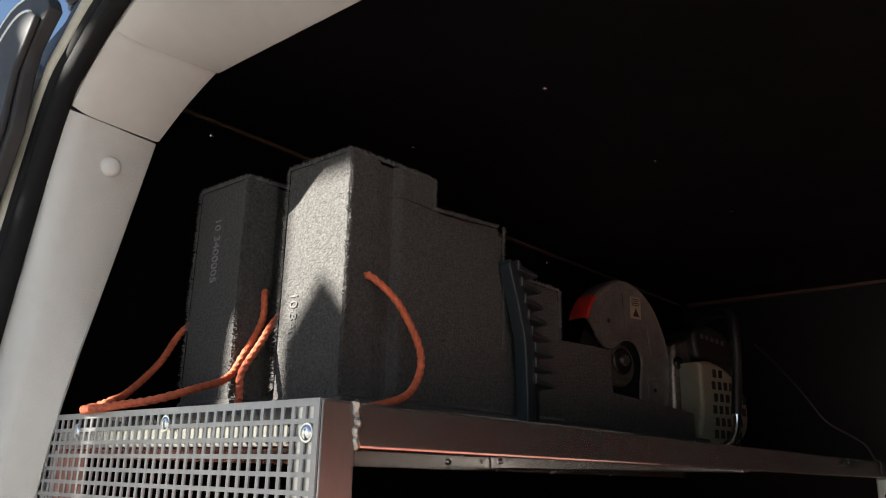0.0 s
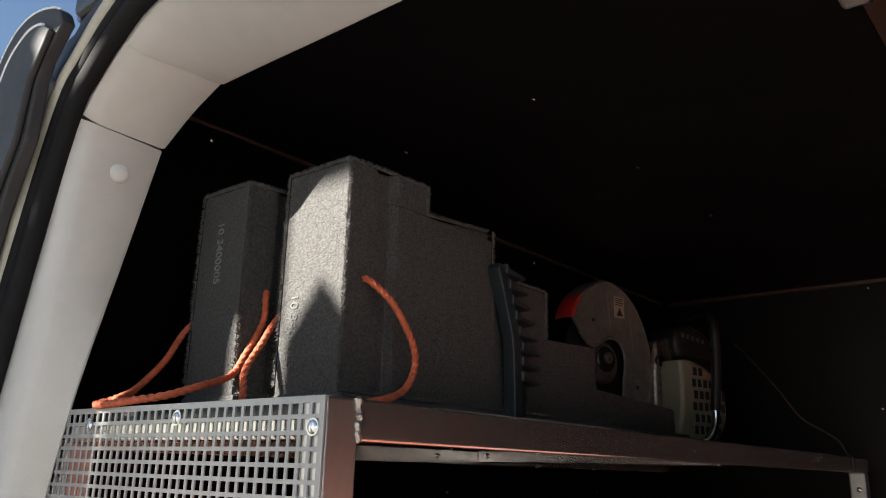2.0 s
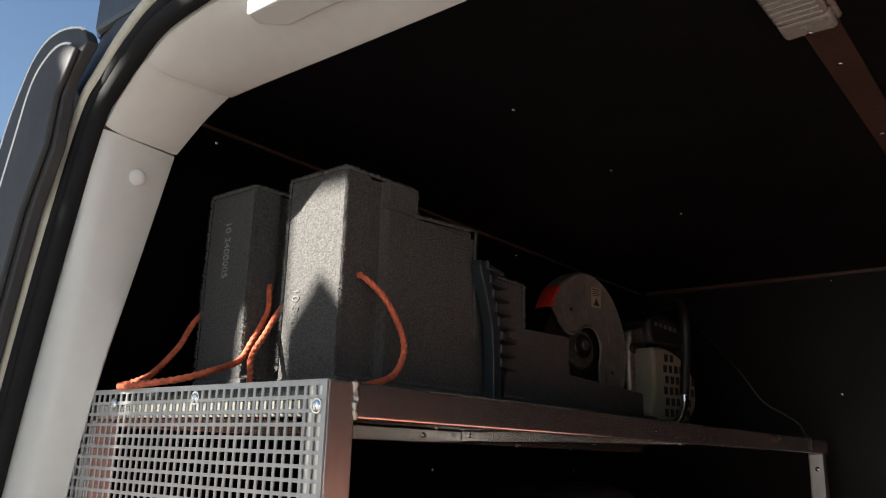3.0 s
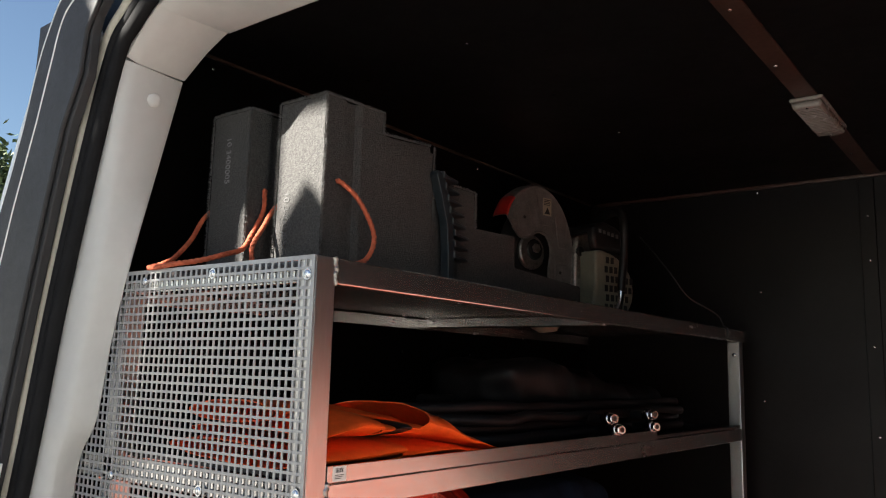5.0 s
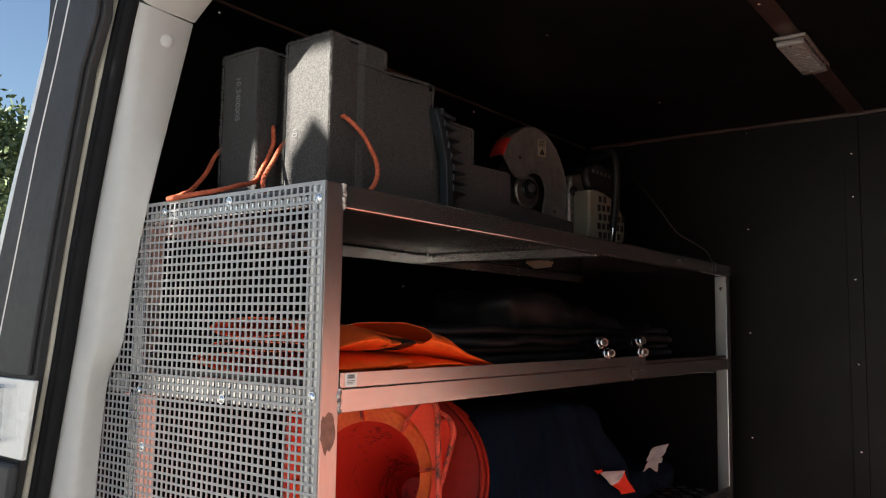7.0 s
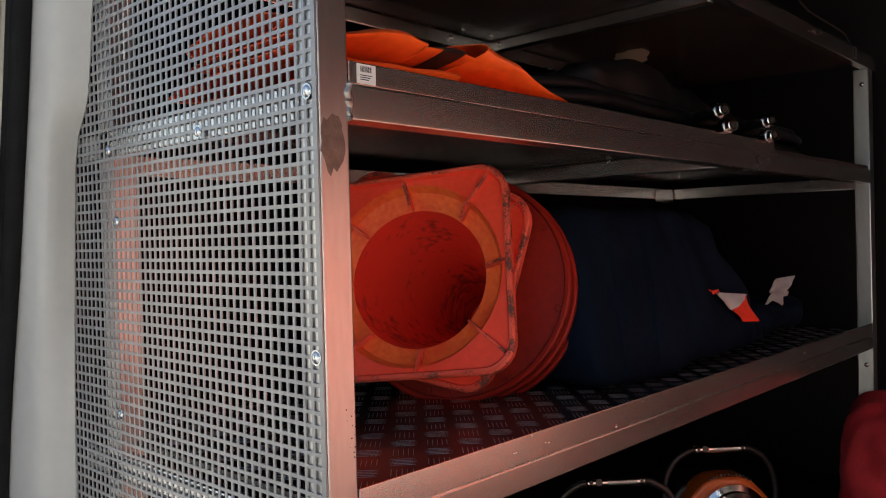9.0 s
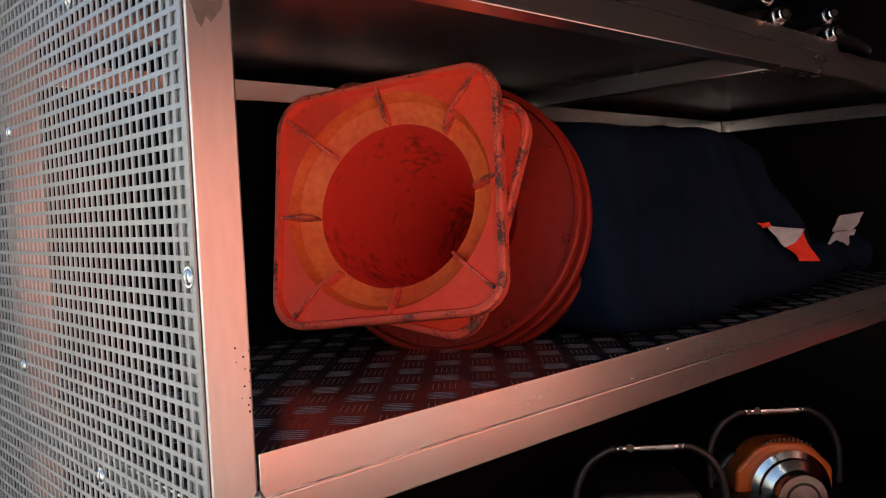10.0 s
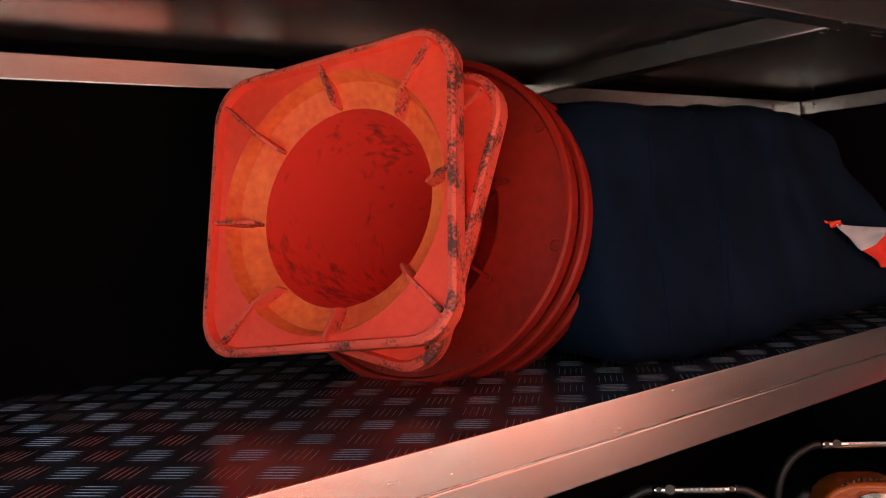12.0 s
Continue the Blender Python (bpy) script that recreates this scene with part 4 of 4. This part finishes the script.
def torn_paper():
    rings = []
    for i in range(9):
        a = i / 8
        x, y = -0.60 + 0.14 * a, 1.80 - 0.10 * a
        w = 0.05 * math.sin(math.pi * (0.12 + 0.8 * a)) + 0.006 * math.sin(a * 17)
        sag = 0.012 * math.sin(a * 5) + 0.012
        rings.append([Vector((x - w * 0.5, y - w, 2.130)), Vector((x, y, 2.1295 - sag)), Vector((x + w * 0.5, y + w, 2.128 - sag * 0.6)), Vector((x + w * 0.5, y + w, 2.127 - sag * 0.6)), Vector((x, y, 2.1285 - sag)), Vector((x - w * 0.5, y - w, 2.129))])
    solid("torn_paper", loft(rings), M["label_y"], "torn white paper scrap under the top shelf", "paper")

torn_paper()

def soft(name, x0, x1, y0, y1, z0, z1, material, label, category, amp=0.02, freq=4.0, shape=None, n=26, power=4.0):
    """A soft stuffed or folded body: a rounded block with creases."""
    b = bmesh.new()
    bmesh.ops.create_cube(b, size=2)
    bmesh.ops.subdivide_edges(b, edges=b.edges[:], cuts=n, use_grid_fill=True)
    for v in b.verts:
        c = v.co.copy()
        ln = (abs(c.x) ** power + abs(c.y) ** power + abs(c.z) ** power) ** (1 / power)
        c /= ln
        w = Vector(((x0 + x1) / 2 + c.x * (x1 - x0) / 2, (y0 + y1) / 2 + c.y * (y1 - y0) / 2, (z0 + z1) / 2 + c.z * (z1 - z0) / 2))
        if shape:
            w = shape(w)
        k = noise.noise(w * freq) + 0.5 * noise.noise(w * freq * 2.3)
        fold = abs(noise.noise(Vector((w.x * freq * 0.8, w.y * freq * 2.2, w.z * freq * 0.5))))
        w += c.normalized() * amp * (k - fold)
        w.z = max(w.z, z0)
        v.co = w
    for f in b.faces:
        f.smooth = True
    return solid(name, b, material, label, category, smooth=60) if label else part(name, b, material, smooth=60)

soft("tool_bag", -0.64, -0.20, 1.05, 2.28, MID - 0.016, 1.955, M["hose"], "black soft bag slumped on the shelf", "bag", 0.03, 5, lambda w: w + Vector((0, 0, -0.05 * math.sin(w.y * 4))))

# ---- low shelf ----
def ring_loop(half, corner, n, z):
    """A rounded square; corner equal to half makes a circle."""
    out = []
    for i in range(n):
        a = 2 * math.pi * i / n
        c, s = math.cos(a), math.sin(a)
        if corner >= half:
            out.append(Vector((half * c, half * s, z)))
            continue
        # distance along the ray to the rounded square
        lo, hi = 0.0, half * 1.5
        for _ in range(24):
            t = (lo + hi) / 2
            dx, dy = max(0, abs(t * c) - (half - corner)), max(0, abs(t * s) - (half - corner))
            inside = dx * dx + dy * dy < corner * corner
            lo, hi = (t, hi) if inside else (lo, t)
        out.append(Vector((lo * c, lo * s, z)))
    return out

def cone(m, half, corner, label, dark=False, ribs=True, eyelets=False, length=0.62, r0=0.155, r_end=0.052, hole=0.0, inner=True):
    """Seen from below: local z points out of the open base."""
    t = thing("traffic_cone", label, "traffic cone", m.translation, group="nested traffic cones")
    n = 96
    turn = m.to_3x3().inverted() @ (CU * -hole)      # shifts the hole off the rim's middle
    def mid(loop):
        return [p + turn for p in loop]
    base_m, ring_m, in_m = (M["cone_dark"],) * 3 if dark else (M["cone"], M["cone_ring"], M["cone_in"])
    rim_w = 0.010
    loops = [ring_loop(half, corner, n, -0.030), ring_loop(half + 0.001, corner, n, -0.004), ring_loop(half - 0.003, corner, n, 0.0), ring_loop(half - rim_w, corner - 0.006 if corner < half else half, n, -0.001)]
    part("rim", placed(loft(loops, caps=False), m), M["scuff"] if not dark else M["cone_dark"], t, "scuffed base rim")
    c2 = min(half - rim_w, corner) if corner < half else half
    rr = min(half - 0.022, r0 + 0.052)
    loops = [ring_loop(half - rim_w, corner - 0.006 if corner < half else half, n, -0.001), ring_loop(half - rim_w - 0.004, corner - 0.008 if corner < half else half, n, -0.013), mid(ring_loop(rr, rr, n, -0.016))]
    part("base", placed(loft(loops, caps=False), m), base_m, t)
    loops = [mid(ring_loop(r, r, n, z)) for r, z in ((rr, -0.016), (rr - 0.004, -0.024), (r0 + 0.036, -0.040), (r0 + 0.018, -0.052), (r0 + 0.006, -0.057), (r0, -0.060))]
    part("channel", placed(loft(loops, caps=False), m), ring_m, t, "faded orange ring channel")
    prof = [(r0, -0.060), (r0 - 0.001, -0.066)] + [(r0 - 0.004 - (r0 - r_end) * k / 12, -0.08 - (length - 0.08) * k / 12) for k in range(13)]
    if r_end < 0.1:
        prof.append((0.003, -length - 0.004))
    if inner:
        part("inside", placed(loft([mid(ring_loop(r, r, 64, z)) for r, z in prof], caps=False), m), in_m, t)
    back = [(half, corner, -0.030), (half - 0.02, corner - 0.01 if corner < half else half, -0.034), (r0 + 0.05, 9, -0.036), (r0 + 0.03, 9, -0.055), (r0 + 0.008, 9, -0.085), (r_end + 0.008, 9, -length - 0.008)]
    part("outside", placed(loft([mid(ring_loop(h, h, 64, z)) if c > 1 else ring_loop(h, c, 64, z) for h, c, z in back], caps=False), m), base_m, t)
    if ribs:
        for k in range(8):
            a = radians(45 * k + 3)
            reach = (half - rim_w - 0.002) / max(abs(math.cos(a)), abs(math.sin(a))) if corner < half else half - 0.03 - hole
            if k % 2 and corner < half:
                reach = half * 1.22
            side = 0.0030
            pts = [(r0 + 0.002, -0.062), (r0 + 0.003, -0.036), (r0 + 0.035, -0.012), (reach, -0.002), (reach, -0.018), (r0 + 0.05, -0.026), (r0 + 0.036, -0.042), (r0 + 0.016, -0.056)]
            b = extrude(pts, -side, side, "y", 0.0007, 1)
            part("rib", placed(b, m @ Matrix.Translation(turn) @ Matrix.Rotation(a, 4, "Z")), M["scuff"] if not dark else base_m, t, "" if dark else "dirty moulded rib")
    if eyelets:
        for k in range(8):
            a = radians(45 * k + 20)
            p = Vector((math.cos(a) * (half - 0.022), math.sin(a) * (half - 0.022), -0.012))
            pts = [p + Vector((math.cos(u) * 0.008, math.sin(u) * 0.008, 0)) for u in [2 * math.pi * i / 12 for i in range(13)]]
            part("eyelet", placed(tube(pts, 0.0022, 6), m), base_m, t)
    return t

# the stack's axes: u to the side, v up, w out of the open base
CU = Vector((0.899, 0.430, 0.089)).normalized()
CW = CU.cross(Vector((-0.196, 0.196, 0.960))).normalized()
CV = CW.cross(CU)
CC = Vector((-0.385, 0.533, 1.455))
def cone_at(back, turn, du=0.0, dv=0.0):
    base = Matrix((CU, CV, CW)).transposed().to_4x4()
    return Matrix.Translation(CC - CW * back + CU * du + CV * dv) @ base @ Matrix.Rotation(radians(turn), 4, "Z")

cone(cone_at(0.0, 0, 0.0), 0.223, 0.064, "scuffed orange plastic traffic cone with square ribbed base")
cone(cone_at(0.085, -17, -0.012, 0.014), 0.223, 0.064, "orange plastic traffic cone nested behind with turned square base", inner=False)
cone(cone_at(0.20, 8, 0.036, 0.012), 0.274, 0.274, "dark red traffic cone with round flanged base", True, True, True, r0=0.132, length=0.12, r_end=0.136, hole=0.036, inner=False)
cone(cone_at(0.25, 20, 0.042, 0.012), 0.274, 0.274, "dark red traffic cone with round flanged base", True, False, True, r0=0.132, length=0.12, r_end=0.136, hole=0.048, inner=False)
cone(cone_at(0.30, 2, 0.048, 0.012), 0.274, 0.274, "dark red traffic cone with round flanged base", True, False, True, r0=0.132, length=0.12, r_end=0.136, hole=0.042, inner=False)

def navy_shape(w):
    k = (w.z - 1.16) / 0.44
    if w.x < -0.30:
        w = Vector((w.x, max(w.y, 0.88 + min(0.30, (-0.30 - w.x) * 3.0)), w.z))
    return Vector((w.x - 0.12 * k, w.y - 0.20 * k * max(0, (w.y - 1.3) / 0.6), w.z))

clothes = thing("work_clothes", "folded pile of navy blue work clothes", "clothes", (-0.4, 1.4, LOW))
cloth = soft("cloth", -0.765, -0.125, 0.895, 1.93, LOW - 0.026, 1.60, M["navy"], "", "", 0.027, 4.5, navy_shape, 44, 12.0)
cloth.parent = clothes
bpy.context.view_layer.update()
cloth.matrix_parent_inverse = clothes.matrix_world.inverted()

def seam(y0, z0, y1, z1, r):
    """A stitched ridge that follows the front of the pile."""
    hits = []
    for k in range(25):
        y, z = y0 + (y1 - y0) * k / 24, z0 + (z1 - z0) * k / 24
        ok, p, n, _ = cloth.ray_cast((0.5, y, z), (-1, 0, 0))
        if ok:
            hits.append(p)
    part("seam", tube(hits, r, 8), M["navy"], clothes)

for d in (0.0, 0.012, 0.022):
    seam(1.240 + d, 1.53, 1.135 + d, 1.19, 0.0022)
seam(1.07, 1.53, 0.995, 1.19, 0.004)

def cloth_patch(parent, name, corners, material, bend):
    """A crumpled four-cornered piece of cloth, corners as (x, y, z) in order."""
    n = 8
    front, back = [], []
    a, c, d, e = [Vector(p) for p in corners]
    nrm = (c - a).cross(e - a).normalized()
    for i in range(n + 1):
        u = i / n
        row_f, row_b = [], []
        for j in range(n + 1):
            v = j / n
            p = (a.lerp(c, u)).lerp(e.lerp(d, u), v) + nrm * (bend * math.sin(u * 4.0 + v * 2.0) + 0.002 * math.sin(v * 9 + u * 5))
            row_f.append(p + nrm * 0.0012)
            row_b.append(p - nrm * 0.0012)
        front.append(row_f + row_b[::-1])
    return part(name, loft(front), material, parent)

band1 = thing("reflective_band", "crumpled silver and red reflective band on the clothes", "reflective band", (-0.158, 1.720, 1.282))
cloth_patch(band1, "silver_tape", [(-0.155, 1.530, 1.356), (-0.150, 1.718, 1.337), (-0.145, 1.676, 1.314), (-0.147, 1.622, 1.297)], M["reflect"], 0.005)
cloth_patch(band1, "red_cloth", [(-0.149, 1.722, 1.335), (-0.142, 1.793, 1.249), (-0.142, 1.678, 1.258), (-0.146, 1.624, 1.296)], M["fluo"], 0.004)
cloth_patch(band1, "red_cloth", [(-0.168, 1.512, 1.364), (-0.160, 1.552, 1.360), (-0.156, 1.550, 1.350), (-0.158, 1.526, 1.350)], M["fluo"], 0.002)
band2 = thing("reflective_band", "twisted silver reflective strap on dark cloth", "reflective band", (-0.228, 2.200, 1.272))
cloth_patch(band2, "silver_tape", [(-0.225, 2.170, 1.358), (-0.220, 2.318, 1.362), (-0.220, 2.245, 1.310), (-0.220, 2.120, 1.312)], M["reflect"], 0.010)
cloth_patch(band2, "silver_tape", [(-0.220, 2.120, 1.312), (-0.220, 2.245, 1.310), (-0.215, 2.192, 1.256), (-0.210, 2.038, 1.262)], M["reflect"], 0.012)
soft("work_jacket", -0.70, -0.16, 1.72, 2.43, LOW - 0.026, 1.305, M["navy"], "dark navy work jacket rolled up at the shelf end", "jacket", 0.03, 6, None, 24, 3.0)

# ---- under the rack ----
soft("red_bag", 0.0, 0.38, 1.95, 2.45, 0.55, 0.99, M["red"], "red fabric bag standing by the bulkhead", "bag", 0.03, 6, None, 26, 3.5)

def rescue_tool(at, label, orange):
    """Local x runs along the grip bar, y points away from the opening, z up; the origin is the bar's middle."""
    t = thing("rescue_tool", label, "rescue tool", (at[0], at[1], 0.55), group="rescue tools")
    m = Matrix.Translation(at) @ Matrix(((0.68, -0.733, 0, 0), (0.733, 0.68, 0, 0), (0, 0, 1, 0), (0, 0, 0, 1)))
    low = 0.55 - at[2]
    def put(name, b, material, parent=t, text=""):
        return part(name, placed(b, m), material, parent, text)
    loop = smooth_path([(-0.195, 0, -0.24), (-0.195, 0, -0.12), (-0.165, 0, -0.045), (-0.12, 0, -0.010), (-0.08, 0, 0), (0.08, 0, 0), (0.12, 0, -0.010), (0.165, 0, -0.045), (0.195, 0, -0.12), (0.195, 0, -0.24)], 6)
    put("carry_handle", tube(loop, 0.0105, 12), M["black"], t, "black tubular carry handle")
    bar = put("grip_bar", tube([Vector(p) for p in ((-0.090, 0, 0), (-0.086, 0, 0), (0.086, 0, 0), (0.090, 0, 0))], 0.013, 16, radii=[0.010, 0.0135, 0.0135, 0.010]), M["chrome"], t, "polished steel grip bar")
    for u, r in ((-0.076, 0.0055), (-0.052, 0.0105), (0.078, 0.0055)):
        put("hole", cyl((u, -0.0115, 0.0035), (u, -0.0142, 0.0042), r, 16), M["black"], bar)
    b = None
    for k in range(9):
        b = box(-0.024 + k * 0.010, -0.017 + k * 0.010, -0.0145, -0.0125, -0.003, 0.005, bm=b)
    put("lettering", b, M["zinc"], bar)
    body = [(-0.18, low), (0.18, low), (0.20, -0.22), (0.13, -0.13), (-0.13, -0.13), (-0.20, -0.22)]
    put("body", extrude(body, 0.02, 0.26, "y", 0.015, 3), M["black"], t)
    for u in (-0.11, 0.11):
        put("knob", cyl((u, 0.01, -0.19), (u, 0.05, -0.19), 0.022, 18, 0.004), M["black"], t)
    if orange:
        o = [(-0.145, -0.30), (-0.145, -0.125), (-0.085, -0.062), (-0.045, -0.046), (0.045, -0.046), (0.085, -0.062), (0.145, -0.125), (0.145, -0.30)]
        o = [(x + 0.01, z - 0.04) for x, z in o]
        put("housing", extrude(o, -0.05, 0.05, "y", 0.012, 3), M["tool_orange"], t, "glossy orange housing")
        prof = [(-0.045, 0.120), (-0.070, 0.118), (-0.080, 0.100), (-0.095, 0.098), (-0.110, 0.074), (-0.150, 0.070), (-0.155, 0.060), (-0.150, 0.052)]
        put("cylinder", tube([Vector((0.02, y, -0.222)) for y, _ in prof], 0.1, 40, radii=[r for _, r in prof]), M["chrome"], t, "polished steel cylinder")
        put("bore", cyl((0.02, -0.140, -0.222), (0.02, -0.152, -0.222), 0.050, 28), M["black"], t)
        b = None
        for k in range(12):
            a = radians(60 + k * 5)
            p = Vector((0.01 + 0.155 * math.cos(a), -0.052, -0.23 + 0.155 * math.sin(a)))
            b = box(p.x - 0.003, p.x + 0.003, -0.0525, -0.0505, p.z - 0.004, p.z + 0.004, bm=b)
        put("lettering", b, M["ink"], t)

rescue_tool((-0.430, 1.418, 0.787), "black hydraulic rescue tool with polished grip bar", False)
rescue_tool((-0.362, 1.987, 0.778), "orange hydraulic rescue tool with polished steel cylinder", True)

# ---- trees in the distance ----
def tree(x, y, h, seed):
    t = thing("tree", "leafy green tree beyond the yard", "tree", (x, y, 0), group="far trees")
    rng = random.Random(seed)
    part("trunk", tube(smooth_path([(x, y, 0), (x + 0.1, y, h * 0.3), (x - 0.1, y + 0.1, h * 0.6), (x, y, h * 0.85)], 4), 0.2, 10, radii=[0.22 - 0.012 * i for i in range(13)]), M["bark"], t)
    vs, fs = [], []
    for c in range(70):
        th, ph = rng.uniform(0, 6.28), rng.uniform(-0.9, 1)
        rr = h * 0.30 * rng.uniform(0.4, 1.0)
        cc = Vector((x + math.cos(th) * rr * math.sqrt(max(0, 1 - ph * ph * 0.6)), y + math.sin(th) * rr * math.sqrt(max(0, 1 - ph * ph * 0.6)), h * 0.66 + ph * h * 0.33))
        if c < 14:
            part("limb", tube([Vector((x, y, h * rng.uniform(0.35, 0.6))), cc], 0.05, 6, radii=[0.07, 0.02]), M["bark"], t)
        for _ in range(130):
            p = cc + Vector((rng.gauss(0, 1), rng.gauss(0, 1), rng.gauss(0, 1))) * h * 0.045
            a = Vector((rng.uniform(-1, 1), rng.uniform(-1, 1), rng.uniform(-1, 1))).normalized() * 0.13
            e = a.cross(Vector((rng.uniform(-1, 1), rng.uniform(-1, 1), rng.uniform(-1, 1)))).normalized() * 0.07
            i = len(vs)
            vs += [tuple(p + a), tuple(p + e), tuple(p - a), tuple(p - e)]
            fs.append((i, i + 1, i + 2, i + 3))
    me = bpy.data.meshes.new("crown")
    me.from_pydata(vs, [], fs)
    me.materials.append(M["leaf"])
    cr = new("crown", me)
    cr.parent = t
    bpy.context.view_layer.update()
    cr.matrix_parent_inverse = t.matrix_world.inverted()

tree(-24.0, 8.2, 8.0, 1)
tree(-30.0, 13.0, 9.0, 2)
